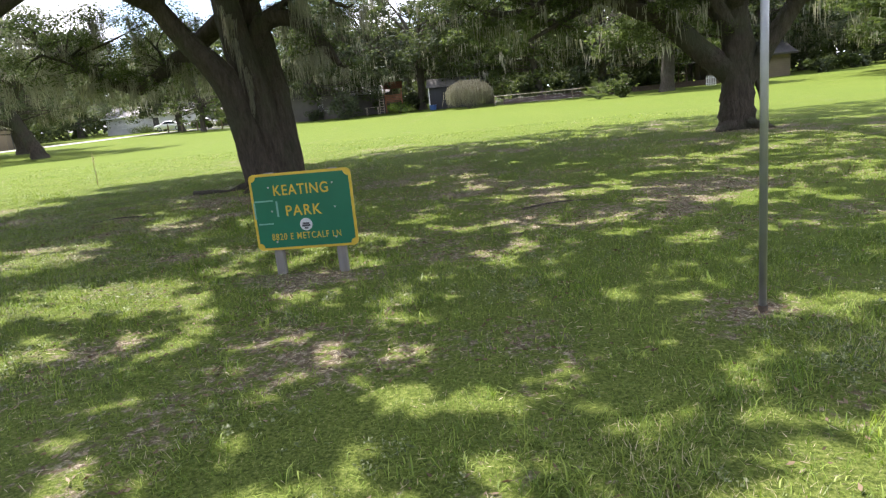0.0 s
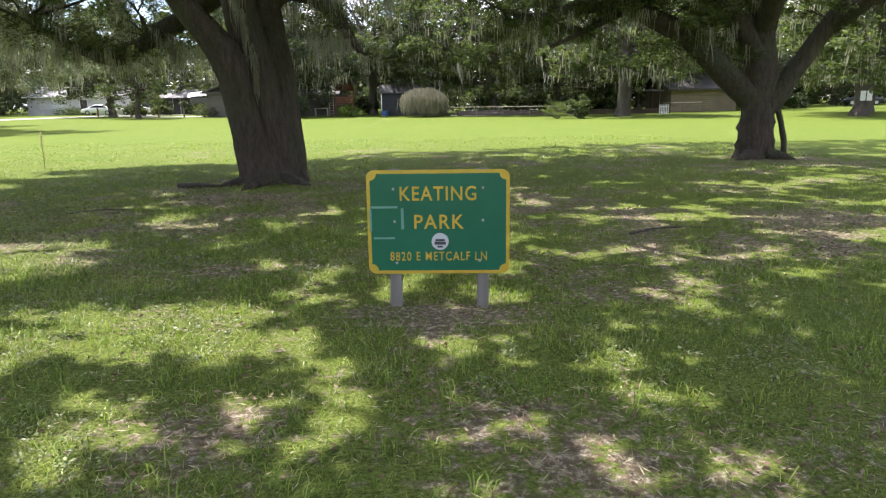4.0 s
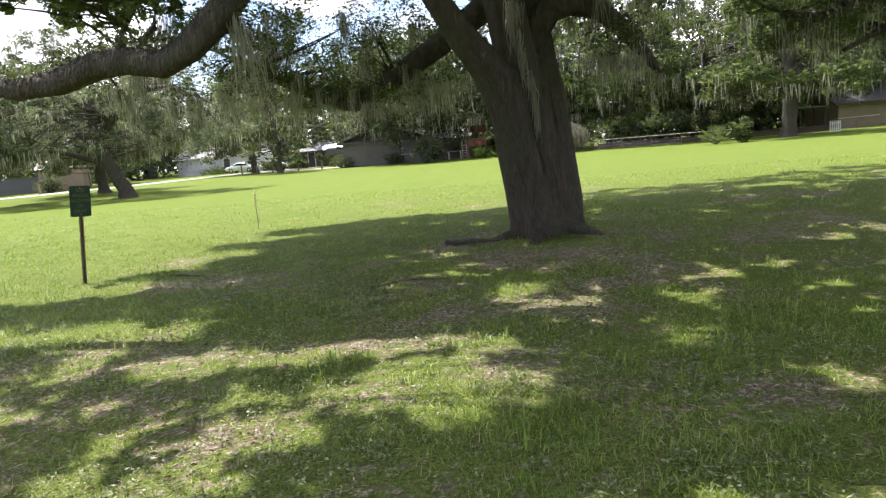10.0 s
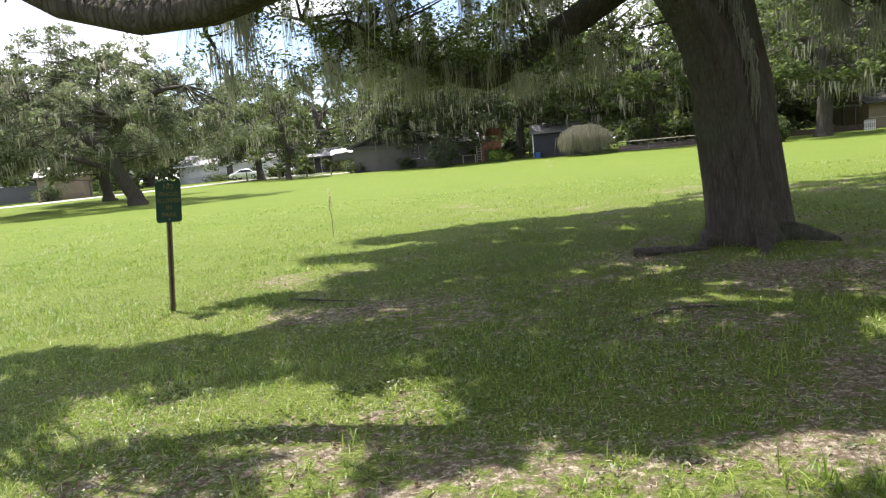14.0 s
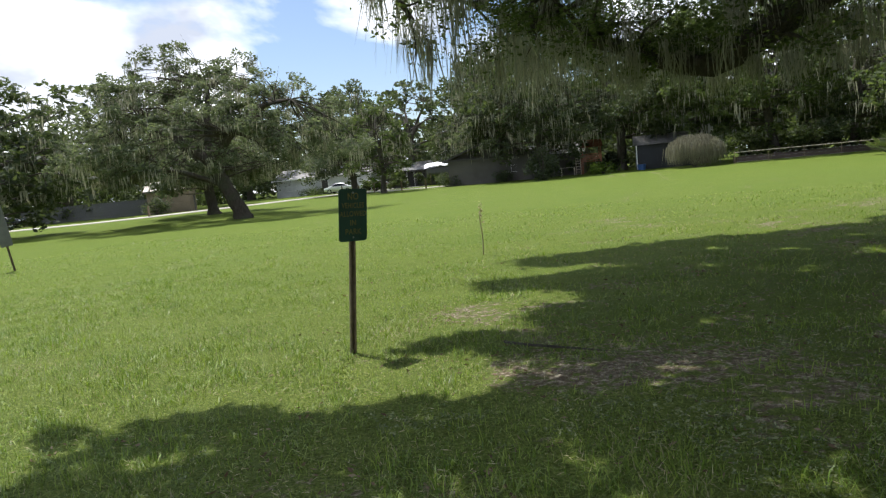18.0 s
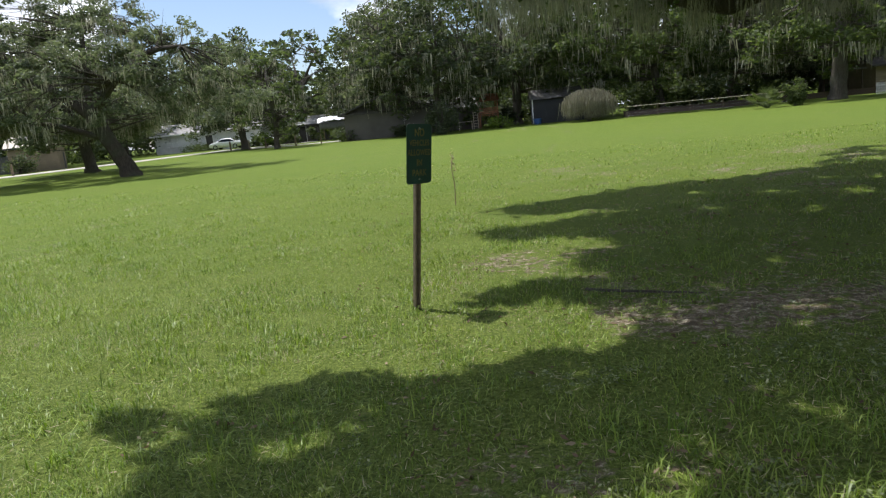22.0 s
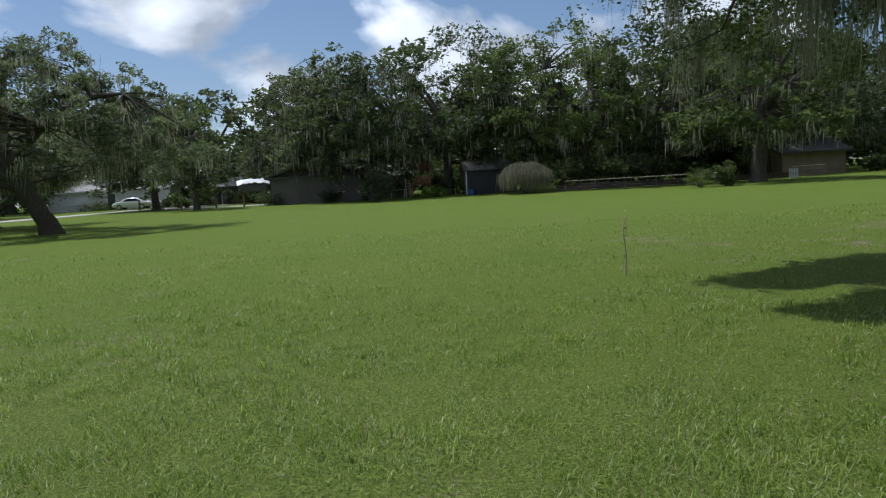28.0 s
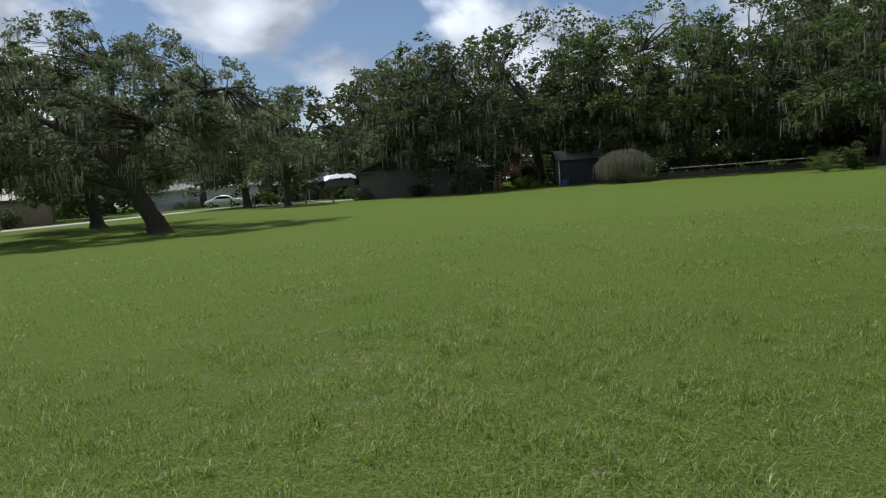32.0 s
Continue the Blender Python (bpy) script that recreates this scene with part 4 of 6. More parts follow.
B = [
    ([(7.75, 20.45, -0.25), (7.75, 20.45, 0.3), (7.77, 20.45, 1.2), (7.8, 20.45, 2.4)], [0.66, 0.49, 0.42, 0.44]),
    ([(7.85, 20.45, 2.1), (7.7, 20.5, 3.4), (7.45, 20.6, 5.8), (7.2, 20.8, 8.4)], [0.40, 0.37, 0.28, 0.12]),
    ([(7.7, 20.4, 1.5), (6.95, 20.35, 2.1), (6.3, 20.3, 2.7), (5.67, 20.3, 3.27), (4.88, 20.3, 3.63), (3.95, 20.3, 4.05), (2.74, 20.2, 3.97), (1.85, 20.1, 3.67), (0.8, 20.0, 3.87)], [0.36, 0.33, 0.31, 0.29, 0.26, 0.22, 0.18, 0.14, 0.06]),
    ([(7.6, 20.4, 2.8), (7.1, 20.4, 3.6), (6.45, 20.4, 4.2), (5.65, 20.4, 4.9), (4.85, 20.4, 5.45), (3.8, 20.2, 5.9), (2.5, 19.8, 6.8)], [0.34, 0.30, 0.29, 0.27, 0.22, 0.16, 0.07]),
    ([(7.95, 20.4, 1.3), (8.3, 20.35, 1.8), (8.75, 20.3, 2.5), (9.35, 20.3, 3.35), (9.95, 20.3, 3.97), (10.9, 20.2, 4.2), (11.75, 20.1, 4.0), (12.4, 20.0, 3.0)], [0.30, 0.26, 0.24, 0.23, 0.22, 0.19, 0.15, 0.07]),
    ([(7.8, 20.4, 3.2), (7.95, 20.4, 3.9), (8.65, 20.4, 4.85), (9.6, 20.4, 4.95), (10.6, 20.3, 4.75), (11.8, 20.2, 4.3)], [0.26, 0.23, 0.2, 0.17, 0.13, 0.06]),
    ([(7.7, 20.4, 3.4), (7.4, 18.2, 5.2), (6.8, 15.4, 6.4), (6.4, 12.6, 6.8)], [0.3, 0.24, 0.18, 0.08]),
    ([(7.8, 20.6, 3.5), (8.4, 23.0, 5.4), (9.0, 25.6, 6.2)], [0.28, 0.2, 0.1]),
    ([(4.2, 20.3, 4.0), (3.2, 20.1, 3.5), (2.0, 19.9, 2.95)], [0.13, 0.09, 0.04]),
    ([(9.5, 20.3, 3.4), (10.6, 18.2, 4.8), (11.6, 15.8, 5.6)], [0.2, 0.16, 0.07]),
    ([(8.5, 20.25, -0.1), (8.47, 20.25, 0.5), (8.3, 20.3, 1.2), (8.15, 20.35, 1.7)], [0.09, 0.075, 0.07, 0.06]),
    ([(8.0, 20.1, 0.12), (8.35, 19.8, 0.03), (8.6, 19.6, -0.1)], [0.2, 0.12, 0.05]),
    ([(7.5, 20.1, 0.12), (7.15, 19.8, 0.03), (6.9, 19.6, -0.1)], [0.2, 0.12, 0.05]),
]
CB = []
for i, n in ((2, 24), (3, 20), (4, 10), (5, 10), (6, 14), (7, 10), (8, 9), (9, 8)):
    CB += low_sprays(B[i][0], n, rg, 0.75, 0.25, 0.078)
CB = [c for c in CB if c[0] > 9 or c[1] > 17 or closes(c)]
RB = leaf_roof(2.5, 17.5, 5.9, 28.0, 0.42, 6.4, 10.2, 0.2, rg, 2.0)
tree("live_oak", "broad live oak with low spreading boughs and moss", B, CB, None, 0.11, 980, M_LEAF, M_BARK, moss=5, moss_len=0.9, moss_w=0.024, ribbons=8, seed=32, group="near oaks", sides=12, roof=RB)

# an unseen oak added behind the walker, so that its crown shades the first steps
S = [
    ([(5.0, -5.2, -0.2), (5.0, -5.2, 1.2), (4.8, -5.1, 2.8)], [0.8, 0.5, 0.48]),
    ([(4.8, -5.1, 2.6), (3.2, -2.6, 5.6), (0.6, 1.0, 7.4), (-1.5, 3.5, 7.8)], [0.30, 0.2, 0.11, 0.05]),
    ([(4.8, -5.1, 2.6), (5.4, -2.2, 5.6), (5.0, 2.6, 7.4), (4.6, 6.0, 7.8)], [0.30, 0.2, 0.11, 0.05]),
    ([(4.8, -5.1, 2.6), (4.4, -6.6, 5.0), (4.0, -8.6, 6.8)], [0.36, 0.28, 0.12]),
]
RS = leaf_roof(-7.5, 6.5, -3.0, 5.9, 0.17, 6.2, 7.8, 0.125, rg, 4.0)
CS = [(4.0 + 3 * math.cos(i * 1.3), -5.5 + 2.6 * math.sin(i * 1.3), 6.6 + 0.5 * math.sin(i * 2.1), 0.9, 0.22) for i in range(14)]
tree("live_oak", "unseen live oak added behind the walker to cast dappled shade", S, CS, None, 0.22, 430, M_LEAF, M_BARK, seed=33, group="near oaks", roof=RS)

# ---- oaks across the lawn ----
C = [
    ([(-34.1, 50.4, -0.2), (-34.4, 50.4, 0.8), (-35.3, 50.4, 2.6), (-36.1, 50.4, 4.2)], [0.75, 0.50, 0.45, 0.42]),
    ([(-36.1, 50.4, 4.0), (-38.1, 50.0, 5.8), (-40.5, 49.6, 7.2)], [0.34, 0.26, 0.1]),
    ([(-36.0, 50.4, 4.0), (-34.1, 50.2, 6.0), (-31.5, 50.0, 7.4), (-29.3, 49.8, 7.6)], [0.34, 0.28, 0.2, 0.08]),
    ([(-36.1, 50.4, 4.2), (-36.3, 50.8, 6.6), (-36.1, 51.2, 9.4)], [0.34, 0.26, 0.1]),
    ([(-35.1, 50.4, 2.4), (-38.1, 49.8, 3.6), (-41.1, 49.4, 4.2)], [0.2, 0.16, 0.07]),
    ([(-35.9, 50.3, 3.6), (-33.9, 48.2, 5.0), (-31.9, 46.2, 5.6)], [0.24, 0.18, 0.08]),
]
CC = crown_clusters((-36.3, 50.2, 6.4), 9.8, 8.2, 5.2, 235, 1.1, rg, low=-0.6, droop=2.2)
CC = [c for c in CC if c[2] > 3.3]
tree("live_oak", "mossy live oak leaning over its shadow on the lawn", C, CC, None, 0.22, 270, M_LEAF_GREY, M_BARK, moss=6, moss_len=1.3, moss_w=0.055, ribbons=4, seed=34, group="oaks across the lawn", sides=9)


def stock_tree(x, y, height, spread, seed, material, bark=None, trunk=0.35, lean=0.0, moss=4.0, low=0.35, n=60, size=0.42, label="moss-hung oak at the edge of the lawn", name="oak_tree", group="woodland edge", moss_len=1.8):
    """A tree of the woodland edge, its crown from low*height upwards."""
    r = np.random.default_rng(seed)
    z = gz(x, y)
    top = (x + lean + r.normal(0, 0.4), y + r.normal(0, 0.4), z + height * 0.55)
    limbs = [([(x, y, z - 0.2), (x + lean * 0.15, y, z + 0.8), (x + lean * 0.6, y, z + height * 0.3), top], [trunk * 1.6, trunk * 1.05, trunk * 0.9, trunk * 0.6])]
    for i in range(5):
        a = r.uniform(0, 6.28)
        e = np.array([top[0] + math.cos(a) * spread * 0.5, top[1] + math.sin(a) * spread * 0.5, z + height * r.uniform(0.5, 0.75)])
        s = np.array(limbs[0][0][2]) * 0.6 + np.array(top) * 0.4
        limbs.append(([tuple(s), tuple((s + e) / 2 + (0, 0, 0.5)), tuple(e)], [trunk * 0.55, trunk * 0.4, trunk * 0.12]))
    cz = z + height * (0.5 + low / 2)
    cl = crown_clusters((x + lean, y, cz), spread, spread * 0.9, height * (1 - low) / 2 * 1.05, n, spread * 0.24, r, low=-0.92, droop=0.12 * height)
    return tree(name, label, limbs, cl, None, size, 50 * (0.42 / size) ** 2, material, bark or M_BARK_FAR, moss=moss, moss_len=moss_len, moss_w=0.10, ribbons=3, seed=seed, group=group, twig=0.05, sides=7)


# x, y, height, spread, seed, leaves, trunk, lean, low
EDGE = [
    (-34.4, 81.5, 10.5, 3.6, 101, M_LEAF, 0.28, 0.3, 0.30),
    (-41.0, 90.0, 14.0, 6.0, 102, M_LEAF_DEEP, 0.40, -0.5, 0.32),
    (-51.0, 112.0, 17.0, 8.5, 103, M_LEAF_DEEP, 0.45, 0.5, 0.30),
    (-27.0, 100.0, 15.5, 6.5, 104, M_LEAF_DEEP, 0.40, 0.4, 0.28),
    (-22.5, 90.0, 16.5, 5.0, 105, M_LEAF_GREY, 0.40, 0.2, 0.22),
    (-16.5, 82.5, 14.5, 7.0, 106, M_LEAF_DEEP, 0.42, 0.0, 0.32),
    (-8.0, 86.8, 18.0, 8.5, 107, M_LEAF_DEEP, 0.48, 0.3, 0.33),
    (0.5, 85.4, 16.0, 8.0, 108, M_LEAF, 0.42, -0.6, 0.36),
    (6.5, 79.8, 16.5, 7.5, 109, M_LEAF, 0.40, -1.6, 0.33),
    (13.0, 79.5, 16.0, 7.5, 110, M_LEAF_DEEP, 0.42, 0.4, 0.32),
    (23.6, 83.5, 17.0, 8.5, 141, M_LEAF_DEEP, 0.42, 0.4, 0.38),
    (32.0, 84.5, 17.0, 8.0, 142, M_LEAF_DEEP, 0.42, -0.4, 0.38),
    (-21.5, 84.5, 15.0, 5.0, 143, M_LEAF_DEEP, 0.36, 0.4, 0.40),
    (17.1, 66.9, 15.0, 7.0, 111, M_LEAF, 0.58, 0.3, 0.36),
    (21.0, 87.0, 17.0, 7.5, 112, M_LEAF_DEEP, 0.45, 0.5, 0.24),
    (30.0, 90.0, 17.5, 8.0, 113, M_LEAF_DEEP, 0.48, -0.5, 0.26),
    (40.0, 92.0, 17.0, 8.0, 114, M_LEAF_GREY, 0.45, 0.5, 0.34),
    (33.2, 56.2, 15.0, 7.5, 115, M_LEAF, 0.62, 0.4, 0.40),
    (38.0, 63.0, 13.0, 6.0, 116, M_LEAF, 0.42, 0.2, 0.40),
    (50.0, 72.0, 14.0, 7.0, 117, M_LEAF_FRESH, 0.40, 0.2, 0.42),
    (52.0, 92.0, 17.0, 8.5, 118, M_LEAF_DEEP, 0.45, 0.0, 0.30),
    (64.0, 84.0, 16.0, 8.0, 119, M_LEAF_GREY, 0.45, 0.0, 0.32),
    (-43.5, 61.5, 11.0, 6.0, 120, M_LEAF_GREY, 0.42, -0.6, 0.34),
    (-50.0, 45.5, 10.5, 6.0, 121, M_LEAF_DEEP, 0.36, 0.0, 0.26),
    (-62.0, 85.0, 14.0, 8.0, 122, M_LEAF_DEEP, 0.45, 0.0, 0.30),
    (-72.0, 76.0, 15.0, 8.5, 123, M_LEAF_DEEP, 0.45, 0.0, 0.28),
    (-80.0, 64.0, 14.0, 8.5, 124, M_LEAF_GREY, 0.45, 0.0, 0.28),
    (-88.0, 50.0, 14.0, 8.5, 125, M_LEAF_DEEP, 0.45, 0.0, 0.28),
    (-64.0, 104.0, 16.0, 8.0, 126, M_LEAF_GREY, 0.45, 0.0, 0.28),
    (-38.0, 108.0, 17.0, 8.0, 127, M_LEAF_DEEP, 0.45, 0.0, 0.24),
    (-25.0, 108.0, 17.0, 8.0, 128, M_LEAF_DEEP, 0.45, 0.0, 0.22),
    (-12.0, 106.0, 19.0, 8.5, 129, M_LEAF_DEEP, 0.45, 0.0, 0.2),
    (2.0, 105.0, 19.0, 8.5, 130, M_LEAF_DEEP, 0.45, 0.0, 0.2),
    (16.0, 104.0, 19.0, 8.5, 131, M_LEAF_DEEP, 0.45, 0.0, 0.2),
    (31.0, 107.0, 19.0, 9.0, 132, M_LEAF_DEEP, 0.45, 0.0, 0.2),
    (46.0, 110.0, 19.0, 9.0, 133, M_LEAF_DEEP, 0.45, 0.0, 0.2),
]
for x, y, h, sp, sd, mat, tr, ln, lo in EDGE:
    far = y > 100 or x < -55 or x > 45
    stock_tree(x, y, h, sp, sd, mat, None, tr, ln, 0.8 if far else (1.5 if mat is M_LEAF_FRESH else 2.6), lo - 0.14 - (0.06 if x > 3 else 0), 60 if far else 100, 0.85 if far else 0.43, group="woodland edge")

# distant wood that closes the view all round
rg = np.random.default_rng(77)
pts = []
for i in range(150):
    a = radians(rg.uniform(-80, 260))
    d = rg.uniform(125, 165)
    if math.sin(a) < -0.2:
        d *= 0.6
    pts.append((-8 + math.cos(a) * d, 8 + math.sin(a) * d))
cards, wood = [], []
for x, y in pts:
    z, h = gz(x, y), rg.uniform(13, 19)
    wood.append(tube([(x, y, z - 0.3), (x + rg.normal(0, 0.4), y, z + h * 0.4), (x + rg.normal(0, 0.8), y, z + h * 0.75)], [0.5, 0.35, 0.12], 6, 6, 0.05, rg))
    cs = crown_clusters((x, y, z + h * 0.56), 8.0, 7.0, h * 0.46, 26, 2.2, rg, low=-0.9)
    p = np.vstack([blob(15, c[:3], c[3], rg) for c in cs])
    cards.append(leaf_cards(p, 1.4, rg, 0.6, 0.7))
for i in range(760):
    a = radians(-20 + 220 * i / 760 + rg.normal(0, 0.4))
    d = rg.uniform(112, 124)
    x, y = -8 + math.cos(a) * d, 8 + math.sin(a) * d
    cards.append(leaf_cards(blob(46, (x, y, gz(x, y) + rg.uniform(0.8, 5.0)), 3.0, rg, 0.9), 1.2, rg, 0.6, 0.7))
for i in range(330):
    a = radians(-20 + 220 * i / 330 + rg.normal(0, 0.5))
    d = rg.uniform(116, 130)
    x, y = -8 + math.cos(a) * d, 8 + math.sin(a) * d
    cards.append(leaf_cards(blob(40, (x, y, gz(x, y) + rg.uniform(4.0, 10.5)), 3.4, rg, 0.9), 1.5, rg, 0.6, 0.8))
woods = thing("distant_wood", "dense dark green trees closing the horizon", "trees", None, "", "stuff")
raw("trunks", *merged(wood), M_BARK_FAR, woods, True)
raw("foliage", *merged(cards), M_LEAF_DEEP, woods)

# undergrowth between and behind the houses
ug = np.random.default_rng(91)
low_leaf, lit_leaf = [], []
for x0, y0, x1, y1, n, hh in ((-32, 98, -6, 94, 90, 3.0), (-7, 92, 30, 92, 110, 3.2), (30, 92, 66, 90, 70, 3.0), (-14, 86.5, -7.5, 86.5, 16, 1.6), (3, 80, 22, 79, 40, 1.6), (-66, 92, -48, 112, 50, 3.0), (-92, 60, -70, 84, 60, 3.0), (-42, 97, -33, 98, 16, 1.6), (34, 76, 44, 84, 26, 1.4), (-80, 66, -68, 74, 20, 2.0)):
    for i in range(n):
        u = ug.uniform()
        x, y = x0 + (x1 - x0) * u + ug.normal(0, 0.5), y0 + (y1 - y0) * u + ug.normal(0, 0.9)
        p = blob(90, (x, y, gz(x, y) + hh * ug.uniform(0.15, 1.1)), hh * 0.42, ug, 0.9)
        p[:, 2] = np.maximum(p[:, 2], gz(x, y) + 0.05)
        # a random quarter gets the lighter leaf colour in place of sunlit clumps
        (lit_leaf if ug.uniform() < 0.25 else low_leaf).append(leaf_cards(p, 0.4, ug, 0.6, 0.6))
under = thing("undergrowth", "tangled dark green undergrowth between the houses", "bushes", None, "", "stuff")
raw("foliage", *merged(low_leaf), M_LEAF_DEEP, under)
raw("lit_foliage", *merged(lit_leaf), M_LEAF, under)

# ---- shrubs ----
def shrub(name, label, x, y, w, h, material, seed, size=0.16, n=2600, weep=False, stems=6):
    r = np.random.default_rng(seed)
    z = gz(x, y)
    t = thing(name, label, "shrub", pose(x, y, z))
    wood = []
    for i in range(stems):
        a = r.uniform(0, 6.28)
        wood.append(tube([(r.normal(0, 0.1), r.normal(0, 0.1), -0.1), (math.cos(a) * w * 0.15, math.sin(a) * w * 0.15, h * 0.45), (math.cos(a) * w * 0.34, math.sin(a) * w * 0.34, h * 0.8)], [0.05, 0.04, 0.015], 6, 5, 0.05, r))
    raw("stems", *merged(wood), M_BARK_FAR, t)
    cl = [(0.42 * w * d[0], 0.42 * w * d[1], h * (0.42 + 0.42 * d[2])) for d in (v / np.linalg.norm(v) * q for v, q in ((r.normal(0, 1, 3), r.uniform(0.3, 1)) for _ in range(26)))]
    p = np.vstack([blob(n // 26, c, w * 0.18, r, 0.8) for c in cl])
    p[:, 2] = np.maximum(p[:, 2], 0.03)
    tagged(raw("foliage", *leaf_cards(p, size, r), material, t), kind="stuff")
    if weep:
        a, q = r.uniform(0, 6.28, 900), r.uniform(0.1, 1, 900) ** 0.5
        top = np.stack([np.cos(a) * q * w * 0.5, np.sin(a) * q * w * 0.45, h * (1.0 - 0.38 * q ** 2) + r.normal(0, 0.06, 900)], 1)
        tagged(raw("weeping_foliage", *strands(top, np.minimum(top[:, 2] * 0.97, r.uniform(0.9, 3.2, 900)), 0.05, r, 4, 0.12), material, t), kind="stuff")
    return t


shrub("weeping_shrub", "rounded pale weeping shrub beside the shed", -1.7, 74.8, 4.9, 3.1, M_PALE, 201, 0.16, 2600, True)
shrub("round_shrub", "rounded mid-green shrub at the lawn edge", 12.2, 63.0, 2.3, 2.3, M_LEAF, 202, 0.2, 2400)
shrub("dark_shrub", "tall dark ivy-covered thicket at the lawn edge", -15.9, 77.6, 4.2, 3.6, M_LEAF_DEEP, 203, 0.24, 3000)
shrub("hedge_shrub", "low dark shrub by the house wall", -20.6, 83.0, 3.0, 1.5, M_LEAF_DEEP, 204, 0.2, 1500)
shrub("hedge_shrub", "clipped green shrub under the white house windows", -52.0, 101.0, 5.0, 1.0, M_LEAF, 205, 0.22, 1500)
shrub("garden_shrub", "leafy garden shrub near the play frame", -10.0, 80.4, 3.6, 1.3, M_LEAF_FRESH, 206, 0.2, 1600)
shrub("garden_shrub", "loose garden shrub behind the fence", 5.0, 79.6, 3.4, 2.4, M_LEAF, 207, 0.24, 1600)
shrub("garden_shrub", "leafy undergrowth below the trees", -27.0, 84.5, 4.4, 1.6, M_LEAF_DEEP, 208, 0.24, 1500)
shrub("garden_shrub", "young shrub beside the drive", -39.5, 93.5, 2.0, 2.2, M_LEAF_FRESH, 209, 0.24, 700)
shrub("garden_shrub", "dark shrub at the lane edge", -58.0, 73.0, 4.0, 2.2, M_LEAF_DEEP, 210, 0.24, 1300)


def palmetto(x, y, seed):
    r = np.random.default_rng(seed)
    t = thing("palmetto", "spiky light green palmetto clump at the lawn edge", "shrub", pose(x, y, gz(x, y)))
    for i in range(30):
        a, e = r.uniform(0, 6.28), r.uniform(0.35, 1.35)
        d = np.array([math.cos(a) * math.cos(e), math.sin(a) * math.cos(e), math.sin(e)])
        ln = r.uniform(0.7, 1.2)
        pieces = [tube([(0, 0, -0.03), tuple(d * ln * 0.6), tuple(d * ln)], [0.02, 0.016, 0.01], 4, 4, 0, r)]
        side = np.cross(d, (0, 0, 1.0))
        side /= np.linalg.norm(side)
        v, f = [], []
        for k, s in enumerate(np.linspace(-1.2, 1.2, 11)):
            q = d * math.cos(s) + side * math.sin(s)
            b = len(v)
            w = np.cross(q, np.cross(side, d)) * 0.03
            o = d * ln
            v += [o, o + q * 0.4 + w, o + q * 0.75 + np.array((0, 0, -0.06)), o + q * 0.4 - w]
            f.append((b, b + 1, b + 2, b + 3))
        pieces.append((np.array(v), np.array(f)))
        raw("frond", *merged(pieces), M_LEAF, t)
    return t


palmetto(10.3, 63.4, 301)

# ---- houses ----
def window(parent, w, h, at, turn=0.0):
    fr = bmesh.new()
    bmesh.ops.create_grid(fr, x_segments=2, y_segments=2, size=0.5, matrix=pose(0, 0, 0, 90) @ Matrix.Diagonal((w + 0.16, h + 0.16, 1, 1)))
    holes = bmesh.ops.inset_individual(fr, faces=fr.faces[:], thickness=0.05)
    bmesh.ops.delete(fr, geom=[g for g in fr.faces if g not in set(holes["faces"])], context="FACES")
    bmesh.ops.solidify(fr, geom=fr.faces[:], thickness=0.08)
    o = part("window", fr, M_WHITE, parent, "white window frame")
    o.matrix_local = pose(*at, 0, 0, turn)
    part("pane", box((w, 0.02, h), (0, 0.02, 0)), M_GLASS, o, "dark window pane")
    part("sill", box((w + 0.26, 0.14, 0.05), (0, -0.05, -h / 2 - 0.1)), M_WHITE, o)
    return o


